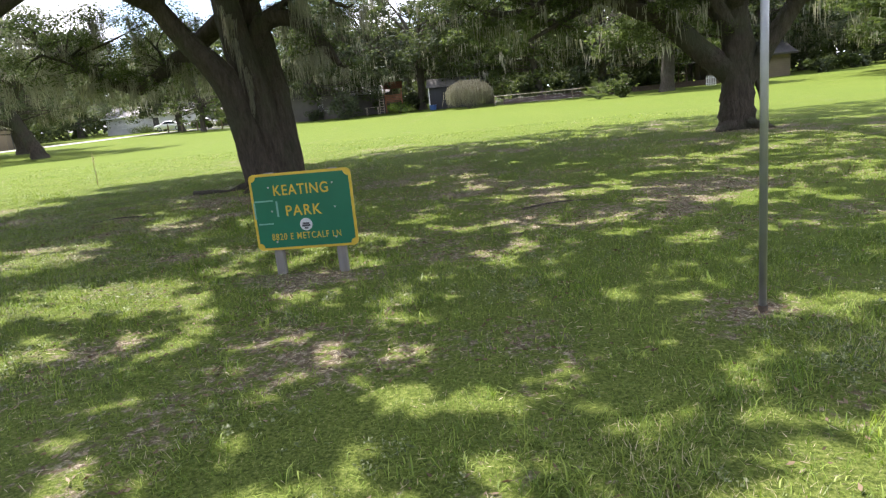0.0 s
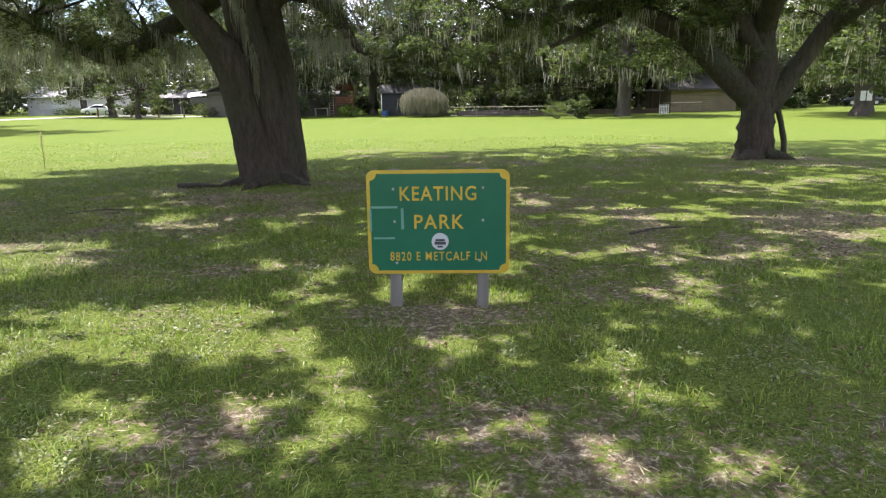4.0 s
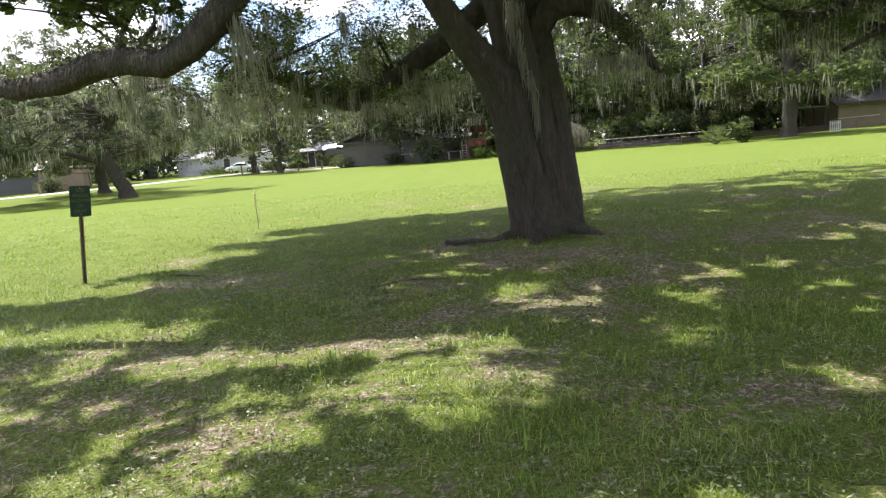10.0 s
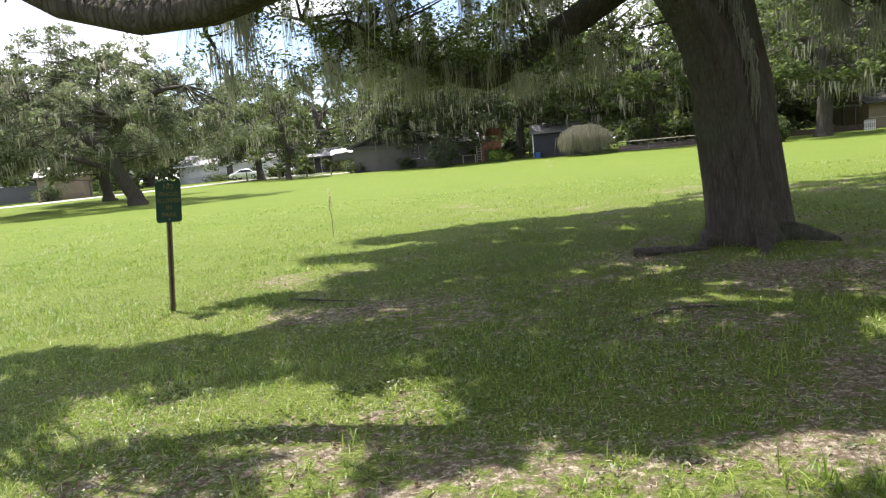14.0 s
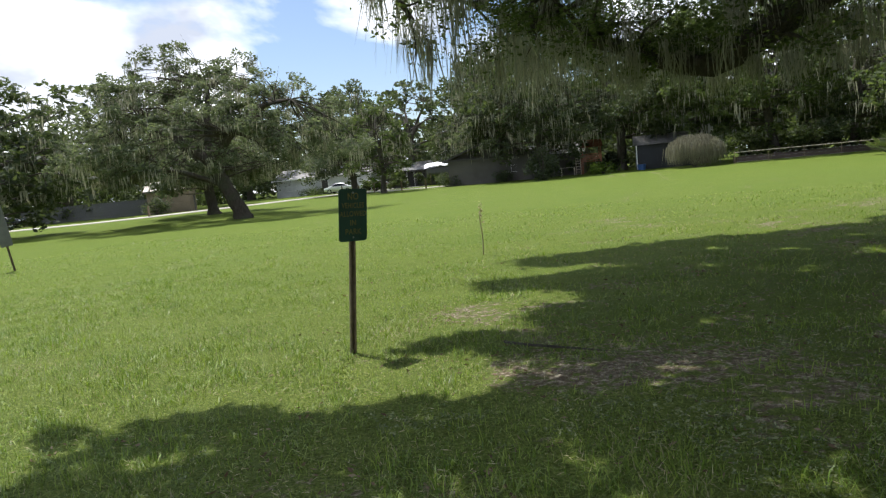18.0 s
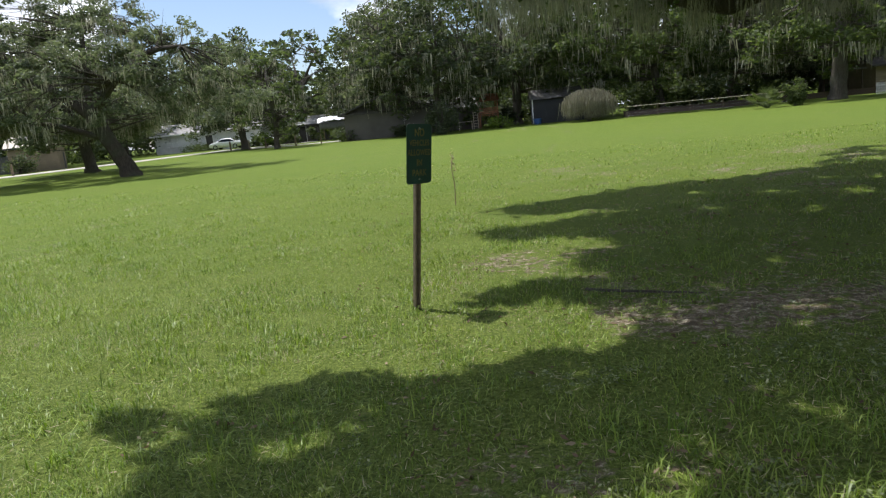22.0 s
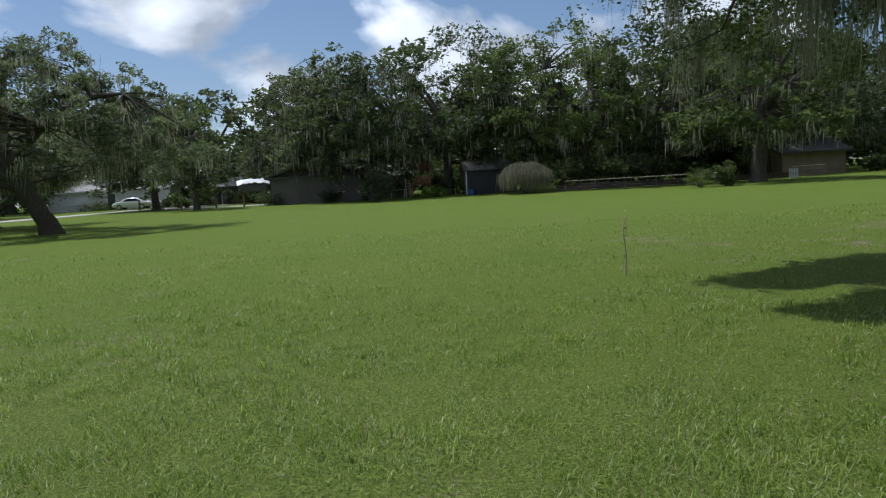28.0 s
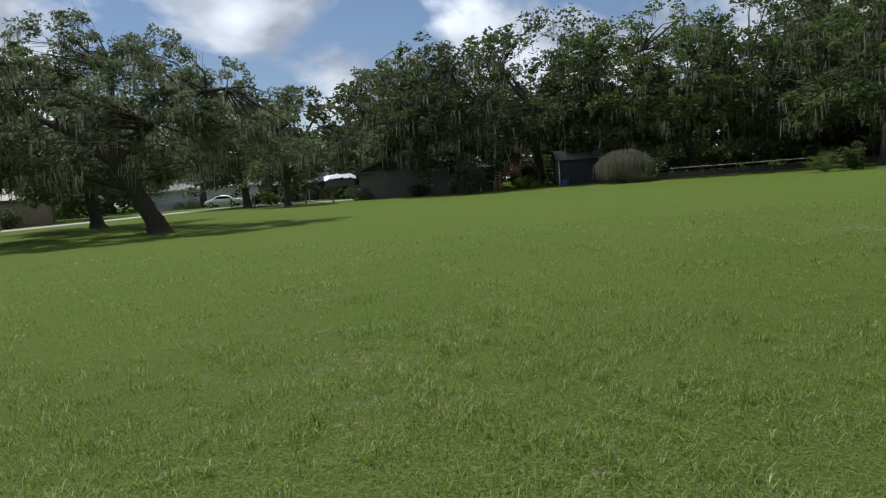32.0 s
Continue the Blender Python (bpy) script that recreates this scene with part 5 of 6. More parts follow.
def house(name, label, x, y, turn, w, d, h, rise, wall, roof, holes=(), door=None, eave=0.5, ridge="x"):
    """A one-storey house: walls, gable roof, windows on its front (towards -y before turning)."""
    t = thing(name, label, "house", pose(x, y, gz(x, y) - 0.05, 0, 0, turn))
    for nm, sx, sy, px, py in (("wall", w, 0.2, 0, -d / 2), ("wall", w, 0.2, 0, d / 2), ("wall", 0.2, d - 0.204, -w / 2 + 0.1, 0), ("wall", 0.2, d - 0.204, w / 2 - 0.1, 0)):
        part(nm, box((sx, sy, h), (px, py, h / 2)), wall, t)
    bm = bmesh.new()
    ex, ey = w / 2 + eave, d / 2 + eave
    z0, z1 = h - 0.05, h + rise
    if ridge == "x":
        pts2 = [(-ex, -ey, z0), (ex, -ey, z0), (ex, 0, z1), (-ex, 0, z1), (-ex, ey, z0), (ex, ey, z0)]
        quads = ((0, 1, 2, 3), (3, 2, 5, 4))
    else:
        pts2 = [(-ex, -ey, z0), (-ex, ey, z0), (0, ey, z1), (0, -ey, z1), (ex, -ey, z0), (ex, ey, z0)]
        quads = ((3, 2, 1, 0), (4, 5, 2, 3))
    vs = [bm.verts.new(p) for p in pts2]
    for q in quads:
        bm.faces.new([vs[i] for i in q])
    bmesh.ops.recalc_face_normals(bm, faces=bm.faces)
    bmesh.ops.solidify(bm, geom=bm.faces[:], thickness=0.14)
    part("roof", bm, roof, t)
    for s in (-1, 1):
        gb = bmesh.new()
        tri = [(s * (w / 2 - 0.1), -d / 2, h), (s * (w / 2 - 0.1), d / 2, h), (s * (w / 2 - 0.1), 0, z1 - 0.12)] if ridge == "x" else [(-w / 2, s * (d / 2 - 0.1), h), (w / 2, s * (d / 2 - 0.1), h), (0, s * (d / 2 - 0.1), z1 - 0.12)]
        gb.faces.new([gb.verts.new(p) for p in tri])
        bmesh.ops.solidify(gb, geom=gb.faces[:], thickness=0.1)
        part("gable", gb, wall, t)
    part("fascia", box((2 * ex, 0.05, 0.18), (0, -ey - 0.03, z0 - 0.02)), M_WHITE if wall is M_WALLW else M_ROOFDARK, t)
    for ww, hh, px, pz in holes:
        window(t, ww, hh, (px, -d / 2 - 0.1, pz))
    if door is not None:
        dr = part("door", box((0.95, 0.06, 2.05), (door, -d / 2 - 0.1, 1.07), 0.01), M_ROOFDARK, t, "dark front door")
        part("door_frame", box((1.15, 0.05, 2.18), (door, -d / 2 - 0.08, 1.1)), M_WHITE, t)
        part("knob", rod((door + 0.38, -d / 2 - 0.12, 1.0), (door + 0.38, -d / 2 - 0.18, 1.0), 0.03), M_METAL, dr)
    return t


house("white_house", "low pale house with a grey shingle roof", -51.0, 106.0, 4, 15.0, 7.5, 2.6, 1.5, M_WALLW, M_SHINGLE, ((1.4, 1.0, -5.0, 1.5), (1.0, 1.0, -2.4, 1.5)), 0.2)
house("brown_house", "low brown-grey house with one window", -22.6, 87.6, 3, 9.5, 7.0, 2.9, 1.9, M_BROWN, M_ROOFDARK, ((0.9, 1.25, 2.4, 1.75),), None, 0.6, "y")
house("grey_roof_house", "house with a worn grey roof behind the thicket", -15.8, 90.0, -4, 7.0, 6.0, 2.5, 1.3, M_BROWN, M_SHINGLE, ((1.0, 1.0, -1.6, 1.4),), None)
house("tan_house", "small tan block house with a dark roof", 28.2, 79.6, 8, 7.6, 6.0, 2.45, 1.7, M_TAN, M_ROOFDARK, (), None, 0.6)
house("lane_house", "small brown house set back from the drive", -36.5, 103.0, 0, 7.0, 6.0, 2.3, 1.2, M_BROWN, M_SHINGLE, ((1.0, 0.9, -1.5, 1.4), (1.0, 0.9, 1.5, 1.4)), 0.0)
house("left_outbuilding", "outbuilding with a tan metal roof behind a dark fence", -59.0, 77.5, 24, 4.6, 4.0, 2.6, 1.2, M_TAN, M_ROOFTAN, (), None, 0.3)
house("far_left_house", "dark house with a pale roof beyond the lane", -79.0, 57.0, 40, 11.0, 7.0, 2.5, 1.4, M_WALLW, M_WHITE_VINYL, ((1.2, 1.0, 2.0, 1.5),), None, 0.6)
house("right_house", "pale house among trees behind the lawn", 66.0, 86.0, -12, 9.0, 7.0, 2.6, 1.4, M_WALLW, M_SHINGLE, ((1.2, 1.1, -2.0, 1.5), (1.2, 1.1, 1.8, 1.5)), 0.0)

shed = thing("garden_shed", "blue-grey panelled garden shed with a weathered roof", "shed", pose(-3.9, 83.2, gz(-4, 82)))
for sx, sy, px, py in ((5.4, 0.12, 0, -1.6), (5.4, 0.12, 0, 1.6), (0.12, 3.078, -2.64, 0), (0.12, 3.078, 2.64, 0)):
    part("wall", box((sx, sy, 2.55), (px, py, 1.275)), M_SHED, shed)
for i in range(9):
    part("batten", box((0.05, 0.03, 2.5), (-2.6 + i * 0.65, -1.675, 1.26)), M_SHED, shed)
bm = bmesh.new()
vs = [bm.verts.new(p) for p in ((-2.95, -2.0, 2.5), (3.6, -2.0, 2.5), (3.6, 0.2, 3.55), (-2.95, 0.2, 3.55), (-2.95, 2.2, 2.6), (3.6, 2.2, 2.6))]
bm.faces.new([vs[i] for i in (0, 1, 2, 3)])
bm.faces.new([vs[i] for i in (3, 2, 5, 4)])
bmesh.ops.solidify(bm, geom=bm.faces[:], thickness=0.1)
part("roof", bm, M_SHINGLE, shed, "weathered pale grey shingle roof")
part("corner_trim", box((0.1, 0.05, 2.5), (-2.68, -1.69, 1.26)), M_WHITE, shed)
part("gable_board", box((0.1, 0.06, 1.5), (3.6, -0.9, 3.05), 0, None, pose(0, 0, 0, 63)), M_FENCE, shed)

drum = thing("blue_tub", "blue plastic tub against the shed wall", "tub", pose(-6.2, 80.8, gz(-6, 81)))
part("body", rod((0, 0, 0), (0, 0, 0.55), 0.36, 0.44, 18), M_BLUE, drum, smooth=False)
part("rim", rod((0, 0, 0.53), (0, 0, 0.58), 0.47, 0.47, 18), M_BLUE, drum)

# covered boat on a trailer
boat = thing("covered_boat", "white sheet draped over a boat on a trailer", "boat", pose(-31.0, 94.6, gz(-31, 95), 0, 0, 15))
r0 = np.random.default_rng(8)
gxn, gyn = 12, 6
v = []
for i in range(gxn):
    for j in range(gyn):
        u, w = i / (gxn - 1) * 2 - 1, j / (gyn - 1) * 2 - 1
        v.append((u * 1.9, w * 0.9, 2.55 + 0.5 * (1 - w * w) - 0.22 * u * u + r0.normal(0, 0.05)))
f = np.array([(i * gyn + j, (i + 1) * gyn + j, (i + 1) * gyn + j + 1, i * gyn + j + 1) for i in range(gxn - 1) for j in range(gyn - 1)])
raw("cover", np.array(v), f, M_WHITE_VINYL, boat, True, "bright white draped sheet")
part("hull", box((3.4, 1.5, 0.9), (0, 0, 1.9), 0.25), M_FENCEGREY, boat)
for px in (-1.2, 1.2):
    for py in (-0.7, 0.7):
        part("leg", box((0.08, 0.08, 1.5), (px, py, 0.74)), M_DARKPOST, boat)

# ---- cars ----
def car(label, x, y, turn, paint):
    t = thing("car", label, "car", pose(x, y, gz(x, y) + 0.036, 0, 0, turn), "parked cars")
    prof = [(-2.25, 0.42), (-2.28, 0.72), (-2.1, 0.93), (-1.5, 1.0), (-0.85, 1.36), (-0.2, 1.46), (0.55, 1.42), (1.3, 1.03), (2.05, 0.88), (2.28, 0.66), (2.26, 0.40), (1.8, 0.28), (-1.8, 0.28)]
    bm = bmesh.new()
    rings = []
    for yy, sc in ((-0.9, 0.86), (-0.84, 0.97), (-0.5, 1.0), (0.5, 1.0), (0.84, 0.97), (0.9, 0.86)):
        rings.append([bm.verts.new((px * (0.985 if abs(yy) > 0.85 else 1), yy * (1 - 0.16 * max(0, pz - 0.95) / 0.5), 0.28 + (pz - 0.28) * sc)) for px, pz in prof])
    for a, b in zip(rings, rings[1:]):
        for i in range(len(prof)):
            k = (i + 1) % len(prof)
            bm.faces.new((a[i], a[k], b[k], b[i]))
    bm.faces.new(rings[0])
    bm.faces.new(rings[-1][::-1])
    bmesh.ops.recalc_face_normals(bm, faces=bm.faces)
    body = part("body", bm, paint, t, "smooth painted car body", True)
    for s in (-1, 1):
        g = bmesh.new()
        g.faces.new([g.verts.new((px, s * (0.86 - 0.10 * (pz - 0.98) / 0.4), pz)) for px, pz in ((-1.35, 1.0), (-0.8, 1.28), (-0.15, 1.36), (0.5, 1.33), (1.1, 1.02))])
        bmesh.ops.solidify(g, geom=g.faces[:], thickness=0.02)
        part("side_window", g, M_GLASS, body)
        part("mirror", box((0.16, 0.12, 0.1), (0.95, s * 0.98, 1.02), 0.02), paint, body)
    for s, px, pz, ang in ((1, 0.98, 1.235, 29), (-1, -1.22, 1.19, -30)):
        part("windscreen", box((0.72, 1.2, 0.02), (px * 1.0, 0, pz + 0.03), 0, None, pose(0, 0, 0, 0, ang, 0)), M_GLASS, body)
    for px in (-1.38, 1.4):
        for s in (-1, 1):
            w = part("wheel", rod((px, s * 0.72, 0.33), (px, s * 0.92, 0.33), 0.33, sides=22), M_RUBBER, t, "black tyre")
            part("rim", rod((px, s * 0.90, 0.33), (px, s * 0.935, 0.33), 0.21, sides=18), M_RIM, w)
    for s in (-1, 1):
        part("headlight", box((0.12, 0.36, 0.14), (2.17, s * 0.6, 0.72), 0.03), M_WHITE, t)
        part("tail_light", box((0.1, 0.34, 0.14), (-2.22, s * 0.6, 0.76), 0.03), M_LAMPRED, t)
    part("bumper", box((0.12, 1.6, 0.16), (2.24, 0, 0.45), 0.04), paint, t)
    part("number_plate", box((0.03, 0.34, 0.12), (-2.3, 0, 0.6)), M_WHITE, t)
    return t


car("white saloon car parked on the drive", -46.6, 98.6, 178, M_CARWHITE)
car("second white car parked behind the first", -42.0, 100.0, 172, M_CARWHITE)
car("dark car parked beside the pale house", 52.5, 87.0, 170, M_CARDARK)
car("white car parked under the trees by the pale house", 62.0, 80.5, 165, M_CARWHITE)
car("dark car parked beyond the lane", -72.0, 66.0, 30, M_CARDARK)

# ---- fences ----
def board_fence(name, label, a, b, h, material, board=0.145, rails=True):
    a, b = np.array(a, float), np.array(b, float)
    L = np.linalg.norm(b - a)
    ang = math.degrees(math.atan2(b[1] - a[1], b[0] - a[0]))
    t = thing(name, label, "fence", pose(a[0], a[1], 0, 0, 0, ang))
    me = None
    rr = np.random.default_rng(int(L * 10))
    n = int(L / board)
    for i in range(n):
        p = a + (b - a) * (i + 0.5) / n
        if me is None:
            o = part("board", box((board - 0.012, 0.022, h), (0, 0, h / 2)), material, t)
            me = o.data
        else:
            o = new("board", me)
            o.parent = t
        o.location = ((i + 0.5) / n * L, rr.normal(0, 0.004), gz(*p) - 0.03 + rr.normal(0, 0.012))
    for k in range(int(L / 2.4) + 1):
        q = min(k * 2.4, L)
        p = a + (b - a) * q / L
        part("post", box((0.1, 0.1, h + 0.1), (q, 0.08, gz(*p) + h / 2)), material, t)
    return t


board_fence("board_fence", "low brown board fence behind the lawn", (2.0, 77.2), (24.0, 73.5), 0.55, M_FENCE, 0.16)
board_fence("dark_fence", "dark grey board fence beside the lane", (-73.0, 70.0), (-57.0, 79.0), 1.8, M_FENCEGREY, 0.2)


def rail_fence(a, b, n, h, label):
    a, b = np.array(a, float), np.array(b, float)
    t = thing("rail_fence", label, "fence", pose(a[0], a[1], 0))
    for i in range(n + 1):
        p = a + (b - a) * i / n
        part("post", rod((*(p - a), gz(*p) - 0.2), (*(p - a), gz(*p) + h + 0.03), 0.022, sides=8), M_DARKPOST, t)
    for z in (h,):
        part("rail", rod((0, 0, gz(*a) + z), (*(b - a), gz(*b) + z), 0.02, sides=8), M_PALEWOOD, t, "pale top rail")
    w = bmesh.new()
    for z in np.linspace(0.25, h - 0.3, 3):
        rod((0, 0, gz(*a) + z), (*(b - a), gz(*b) + z), 0.0025, sides=4, bm=w)
    part("wires", w, M_METAL, t)
    return t


rail_fence((1.0, 70.5), (13.5, 66.6), 5, 1.05, "thin wire fence with a pale top rail")
rail_fence((22.0, 70.0), (26.5, 71.5), 2, 1.1, "short wire fence beside the tan house")
for x, y in ((-42.9, 90.0), (-38.9, 85.5), (-37.4, 86.8), (-33.0, 84.0), (-30.2, 84.5), (-55.5, 68.5)):
    b = thing("wooden_bollard", "short dark wooden post beside the drive", "post", pose(x, y, gz(x, y)), "drive posts")
    part("shaft", box((0.16, 0.16, 1.15), (0, 0, 0.5), 0.015), M_DARKPOST, b)
    part("cap", box((0.18, 0.18, 0.04), (0, 0, 1.09), 0.01), M_DARKPOST, b)

gate = thing("garden_gate", "small white picket gate by the tan house", "gate", pose(21.9, 69.4, gz(22, 69), 0, 0, 10))
for i in range(6):
    part("picket", box((0.09, 0.03, 0.95), (-0.45 + i * 0.18, 0, 0.5), 0.008), M_WHITE, gate)
for z in (0.25, 0.75):
    part("rail", box((1.05, 0.03, 0.08), (0, 0.032, z)), M_WHITE, gate)

pergola = thing("lean_to", "open timber lean-to beside the tan house", "shelter", pose(22.3, 76.8, gz(22, 77), 0, 0, 8))
for px in (-1.2, 1.2):
    for py in (-1, 1):
        part("post", box((0.1, 0.1, 2.3), (px, py, 1.14)), M_FENCE, pergola)
part("roof", box((3.0, 2.6, 0.08), (0, 0, 2.36), 0, None, pose(0, 0, 0, 4)), M_ROOFDARK, pergola)

# play frame of orange timber
play = thing("play_frame", "orange-stained timber play tower with a ladder", "play frame", pose(-11.3, 85.0, gz(-11, 85), 0, 0, 8))
for px in (-1.0, 1.0):
    for py in (-0.8, 0.8):
        part("post", box((0.11, 0.11, 3.0), (px, py, 1.48)), M_ORANGE, play)
part("deck", box((2.1, 1.7, 0.08), (0, 0, 1.35)), M_ORANGE, play)
for i in range(4):
    part("slat", box((2.1, 0.03, 0.13), (0, -0.87, 1.55 + i * 0.19)), M_ORANGE, play)
bm = bmesh.new()
vs = [bm.verts.new(p) for p in ((-1.2, -1, 2.9), (1.2, -1, 2.9), (1.2, 0, 3.7), (-1.2, 0, 3.7), (-1.2, 1, 2.9), (1.2, 1, 2.9))]
bm.faces.new([vs[i] for i in (0, 1, 2, 3)])
bm.faces.new([vs[i] for i in (3, 2, 5, 4)])
bmesh.ops.solidify(bm, geom=bm.faces[:], thickness=0.06)
part("roof", bm, M_ORANGE, play)
for sx in (-1.75, -1.25):
    part("ladder_rail", box((0.07, 0.07, 2.6), (sx, -0.9, 1.28)), M_PALEWOOD, play)
for i in range(8):
    part("rung", rod((-1.75, -0.9, 0.3 + i * 0.3), (-1.25, -0.9, 0.3 + i * 0.3), 0.03, sides=8), M_PALEWOOD, play)
table = thing("garden_table", "pale slatted garden table near the play frame", "table", pose(-13.8, 83.6, gz(-14, 84)))
part("top", box((1.6, 0.8, 0.05), (0, 0, 0.9), 0.01), M_PALEWOOD, table)
for px in (-0.7, 0.7):
    for py in (-0.33, 0.33):
        part("leg", box((0.07, 0.07, 0.875), (px, py, 0.4375)), M_PALEWOOD, table)

notice = thing("tree_notice", "pair of white notices fixed to an oak trunk", "notice", pose(32.9, 55.30, gz(33, 56) + 1.55, 0, 0, -30))
for px in (-0.22, 0.22):
    part("card", box((0.36, 0.02, 0.75), (px, 0, 0), 0.004), M_WHITE, notice)

mailbox = thing("mailbox", "white mailbox on a post beside the lane", "mailbox", pose(-69.5, 59.6, gz(-69, 60), 0, 0, 30))
part("post", box((0.12, 0.12, 1.1), (0, 0, 0.53)), M_WHITE, mailbox)
part("box", box((0.5, 0.26, 0.28), (0, 0, 1.2), 0.06), M_WHITE, mailbox)
part("flag", box((0.03, 0.02, 0.16), (0.1, -0.145, 1.28)), M_LAMPRED, mailbox)

# a fallen branch and sticks on the ground
for pts2, rad in (([(-10.18, 13.72, 0.03), (-9.95, 13.52, 0.05), (-9.6, 13.46, 0.03), (-9.3, 13.34, 0.03)], 0.014), ([(-6.6, 11.9, 0.02), (-6.2, 12.2, 0.03), (-5.7, 12.2, 0.02)], 0.014), ([(-6.1, 15.2, 0.05), (-5.6, 15.05, 0.07), (-5.2, 15.1, 0.05)], 0.06), ([(1.2, 9.6, 0.02), (1.7, 9.9, 0.03), (2.4, 9.9, 0.02)], 0.015)):
    st = thing("fallen_branch", "fallen grey-brown branch lying in the grass", "branch", pose(*pts2[0]))
    raw("wood", *tube(np.array(pts2) - np.array(pts2[0]), [rad, rad * 0.8, rad * 0.3], 12, 7, 0.12), M_BARK_FAR, st, True)

# ---- grass, litter ----
def blades(p, length, width, rng, bend=0.55):
    """Fine grass blades, one slim leaning triangle each."""
    n = len(p)
    z = 0.05 * (smooth_noise(p[:, 0], p[:, 1], 1.3, 9) - 0.5) - 0.03
    a = rng.uniform(0, 2 * np.pi, n)
    d = np.stack([np.cos(a), np.sin(a), np.zeros(n)], 1)
    s = np.stack([-np.sin(a), np.cos(a), np.zeros(n)], 1)
    ln = length * rng.uniform(0.5, 1.4, n)
    bd = np.abs(rng.normal(bend, 0.3, n))
    base = np.column_stack([p, z])
    tip = base + d * (ln * bd)[:, None] + np.array((0, 0, 1.0)) * (ln * np.clip(1.02 - 0.45 * bd, 0.25, 1))[:, None]
    w = s * (width * rng.uniform(0.6, 1.3, n) * 0.5)[:, None]
    return np.stack([base - w, base + w, tip], 1).reshape(-1, 3), np.arange(3 * n).reshape(-1, 3)


def arched(p, length, width, rng, lean=0.9):
    """Broad grass blades that rise, arch over and droop, two cross-lines and a tip each."""
    n = len(p)
    z = 0.05 * (smooth_noise(p[:, 0], p[:, 1], 1.3, 9) - 0.5) - 0.02
    a = rng.uniform(0, 2 * np.pi, n)
    d = np.stack([np.cos(a), np.sin(a), np.zeros(n)], 1)
    s = np.stack([-np.sin(a), np.cos(a), np.zeros(n)], 1)
    ln = (length * rng.uniform(0.6, 1.35, n))[:, None]
    e = np.clip(np.abs(rng.normal(lean, 0.35, n)), 0.1, 1.7)[:, None]
    up = np.array((0, 0, 1.0))
    w = s * (width * rng.uniform(0.7, 1.3, n) * 0.5)[:, None]
    base = np.column_stack([p, z])
    rows = [base - w * 0.7, base + w * 0.7]
    for u, k in ((0.5, 1.0),):
        c = base + d * ln * (0.75 * e * u ** 1.7) + up * ln * (u - 0.42 * e * u ** 2.4)
        rows += [c - w * k, c + w * k]
    rows.append(base + d * ln * (0.75 * e) + up * ln * np.maximum(0.1, 1 - 0.62 * e))
    k = np.arange(n)[:, None] * 5
    return np.stack(rows, 1).reshape(-1, 3), np.concatenate([k + np.array([q]) for q in ([0, 1, 3], [0, 3, 2], [2, 3, 4])])


gr = np.random.default_rng(55)
N = 3400000
P = np.column_stack([gr.uniform(-30, 10, N), gr.uniform(0.5, 34, N)])
D = far_from_walk(P)
infront = P[:, 1] > np.interp(P[:, 0], WALK[::-1, 0], WALK[::-1, 1]) - 0.5
bare = bareness(P[:, 0], P[:, 1])
keep = np.where(D < 1.0, 0.6, np.clip((4.5 / np.maximum(D, 0.1)) ** 2.3, 0.0, 1.0))
keep = keep * np.clip((0.55 - bare) / 0.30, 0.06, 1.0) * (0.45 + 0.9 * smooth_noise(P[:, 0], P[:, 1], 0.3, 12))
sel = infront & (gr.uniform(0, 1, N) < keep * 1.5)
P, D = P[sel], D[sel]
tall = smooth_noise(P[:, 0], P[:, 1], 0.5, 13)
ln = 0.06 + 0.10 * np.clip(tall - 0.35, 0, 1) + 0.0008 * D
wd = 0.0055 + 0.0009 * D
dry = gr.uniform(0, 1, len(P)) < 0.18 + 0.5 * np.clip(smooth_noise(P[:, 0], P[:, 1], 0.7, 14) - 0.5, 0, 1) + 0.65 * np.exp(-((P[:, 0] - 3.0) ** 2 / 3 + (P[:, 1] - 2.6) ** 2 / 1.2))
lawn = thing("grass", "short uneven green grass with dry blades", "grass", None, "", "stuff")
raw("green_blades", *blades(P[~dry], ln[~dry], wd[~dry], gr, 0.8), M_BLADE, lawn)
raw("dry_blades", *blades(P[dry], ln[dry] * 0.8, wd[dry] * 0.8, gr, 0.9), M_STRAW, lawn)
# coarse tufts of broad arching blades standing above the turf
T = np.column_stack([gr.uniform(-24, 7, 22000), gr.uniform(1.5, 22, 22000)])
TD = far_from_walk(T)
T = T[(TD > 1.2) & (TD < 9) & (bareness(T[:, 0], T[:, 1]) < 0.5) & (gr.uniform(0, 1, len(T)) < 0.75 * np.clip(4.0 / np.maximum(TD, 0.5), 0.2, 1) * np.clip(2.6 * smooth_noise(T[:, 0], T[:, 1], 0.9, 16) - 0.75, 0.03, 1))]
Q = np.repeat(T, 13, 0) + gr.normal(0, 0.04, (len(T) * 13, 2))
raw("tufts", *arched(Q, np.repeat(gr.uniform(0.08, 0.19, len(T)), 13), 0.0058, gr), M_BLADE, lawn)
# single broad blades all over the near turf
T = np.column_stack([gr.uniform(-23, 7, 420000), gr.uniform(1.0, 20, 420000)])
TD = far_from_walk(T)
T = T[(TD > 0.8) & (TD < 7) & (gr.uniform(0, 1, len(T)) < np.clip((3.6 / np.maximum(TD, 0.5)) ** 1.6, 0, 1) * np.clip((0.55 - bareness(T[:, 0], T[:, 1])) / 0.3, 0.1, 1) * np.clip(2.4 * smooth_noise(T[:, 0], T[:, 1], 0.4, 17) - 0.6, 0.05, 1))]
raw("broad_blades", *arched(T, np.full(len(T), 0.095), 0.0048, gr, 1.0), M_BLADE, lawn)
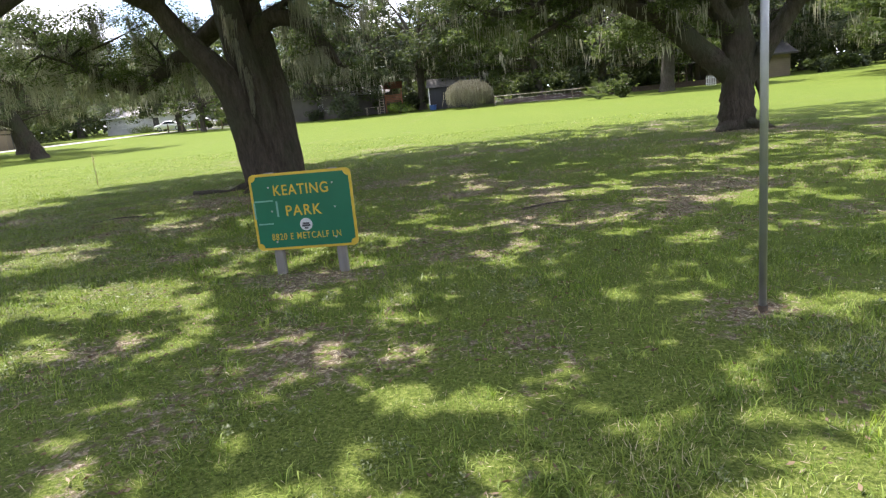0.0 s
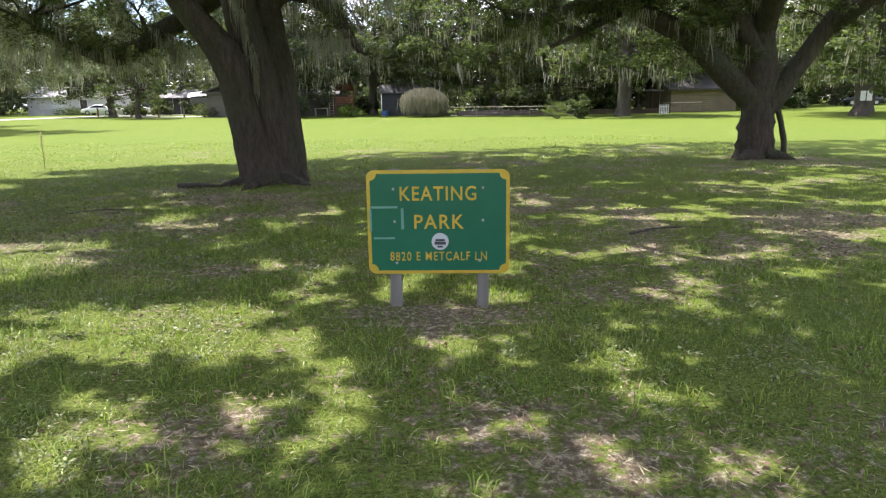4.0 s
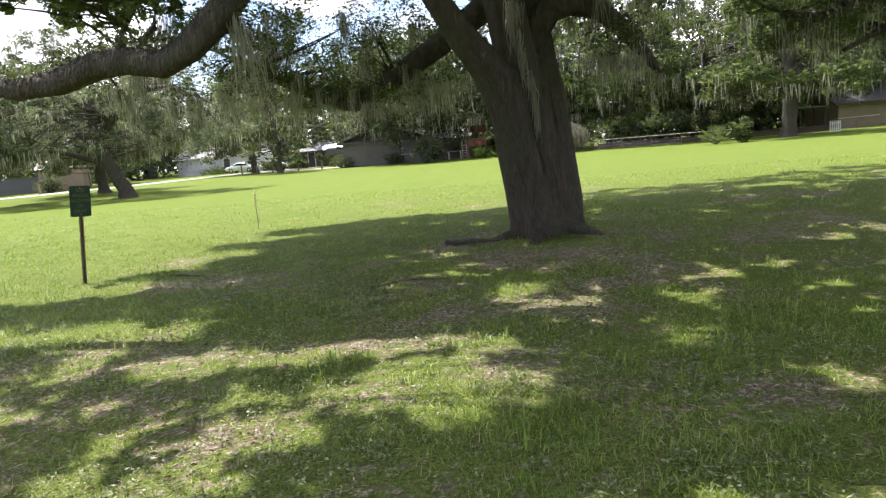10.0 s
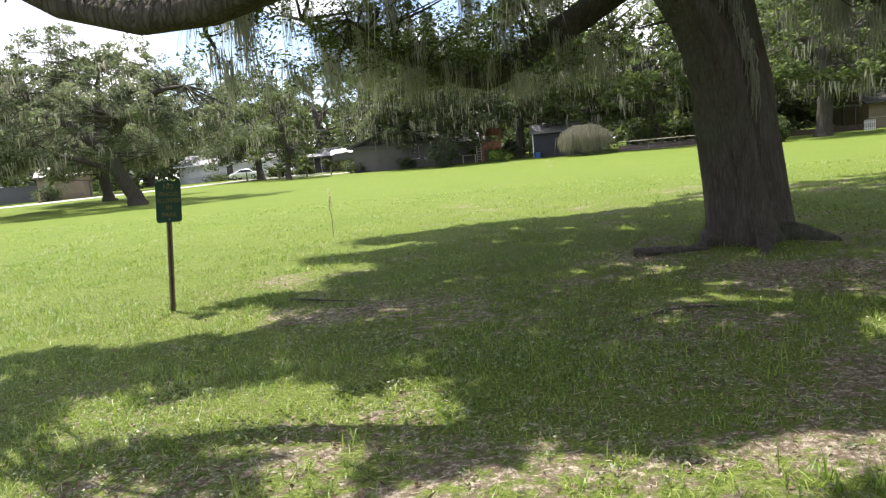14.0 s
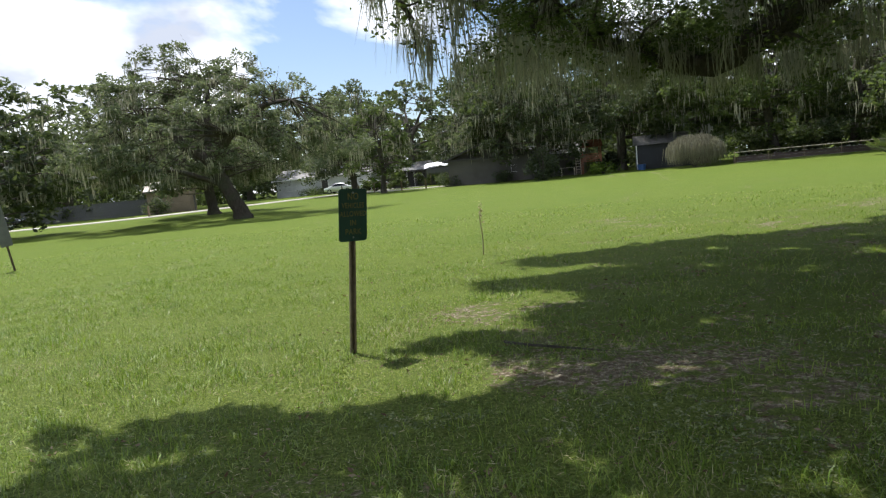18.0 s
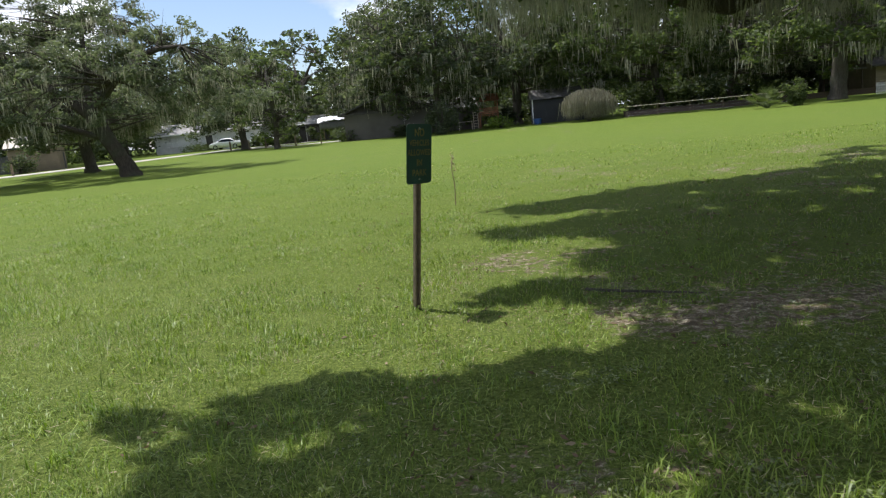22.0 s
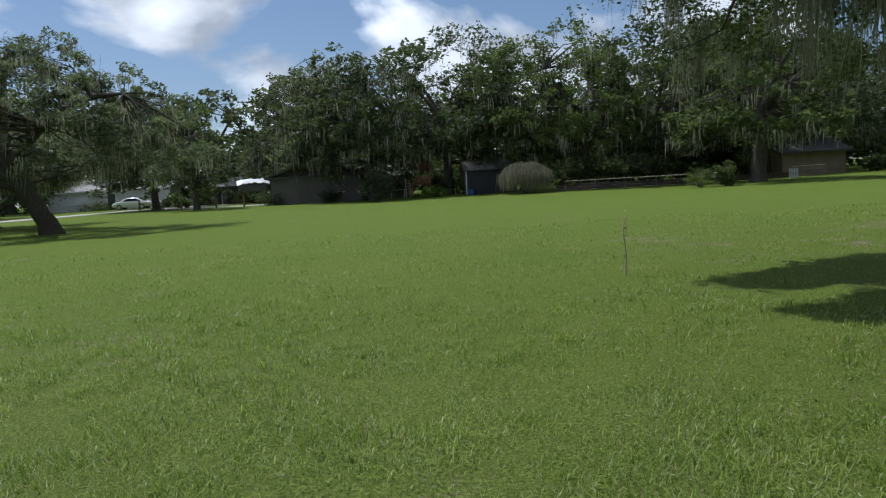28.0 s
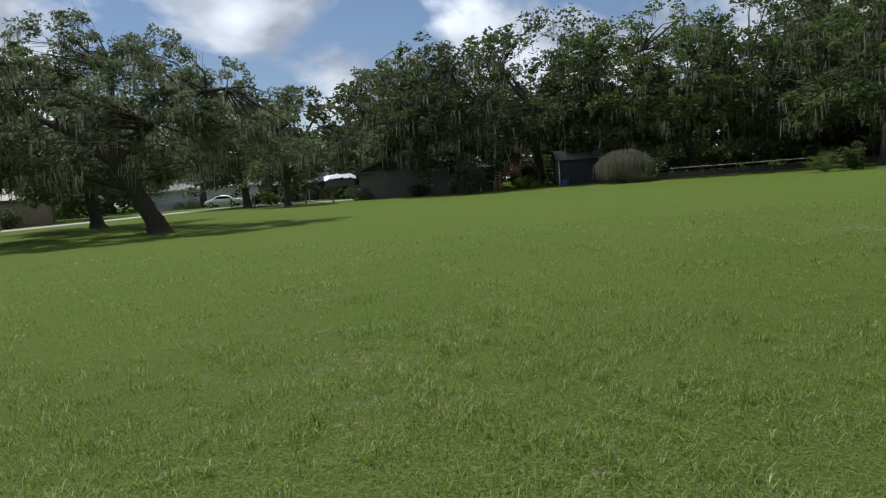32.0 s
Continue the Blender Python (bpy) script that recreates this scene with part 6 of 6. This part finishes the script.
# mats of low broad weeds: rosettes of a few leaves each
W = np.column_stack([gr.uniform(-12, 5, 62000), gr.uniform(2.0, 19, 62000)])
WD = far_from_walk(W)
mat = 0.55 * smooth_noise(W[:, 0], W[:, 1], 0.7, 15) + 0.45 * smooth_noise(W[:, 0], W[:, 1], 0.22, 18) + 0.22 * np.exp(-((W[:, 0] + 6.3) / 2.6) ** 2 - ((W[:, 1] - 8.8) / 2.2) ** 2)
W = W[(WD < 8) & (gr.uniform(0, 1, len(W)) < np.clip((4.2 / np.maximum(WD, 0.5)) ** 1.5, 0, 1)) & (mat > 0.55 + 0.3 * np.clip((-9.5 - W[:, 0]) / 3, 0, 1) + 0.1 * np.clip((W[:, 0] + 4) / 3, 0, 1))]
Q = np.repeat(W, 7, 0) + gr.normal(0, 0.016, (len(W) * 7, 2))
raw("weeds", *leaf_cards(np.column_stack([Q, np.repeat(gr.uniform(0.012, 0.06, len(W)), 7) + gr.normal(0, 0.008, len(Q))]), np.repeat(gr.uniform(0.013, 0.028, len(W)), 7), gr, 0.4, 0.5), M_WEED, lawn)

L = np.column_stack([gr.uniform(-13, 10, 150000), gr.uniform(1.5, 22, 150000)])
near_l = np.clip(5.0 / np.maximum(far_from_walk(L), 0.5), 0.1, 1)
L = L[gr.uniform(0, 1, len(L)) < near_l * np.clip((bareness(L[:, 0], L[:, 1]) - 0.18) * 1.5, 0.012, 1)]
litter = thing("leaf_litter", "scattered dead brown oak leaves on bare soil", "leaves", None, "", "stuff")
raw("leaves", *leaf_cards(np.column_stack([L, np.abs(gr.normal(0.012, 0.008, len(L)))]), 0.042, gr, 0.3, 0.38), M_LITTER, litter)

# dry stems and twigs lying in the turf
V = np.column_stack([gr.uniform(-14, 9, 130000), gr.uniform(1.5, 20, 130000)])
V = V[gr.uniform(0, 1, len(V)) < np.clip(3.5 / np.maximum(far_from_walk(V), 0.5), 0.05, 1) * np.clip((bareness(V[:, 0], V[:, 1]) - 0.05) * 1.5, 0.08, 1)]
raw("dry_stems", *leaf_cards(np.column_stack([V, np.abs(gr.normal(0.015, 0.012, len(V)))]), 0.05, gr, 0.25, 0.09), M_STRAW, litter)
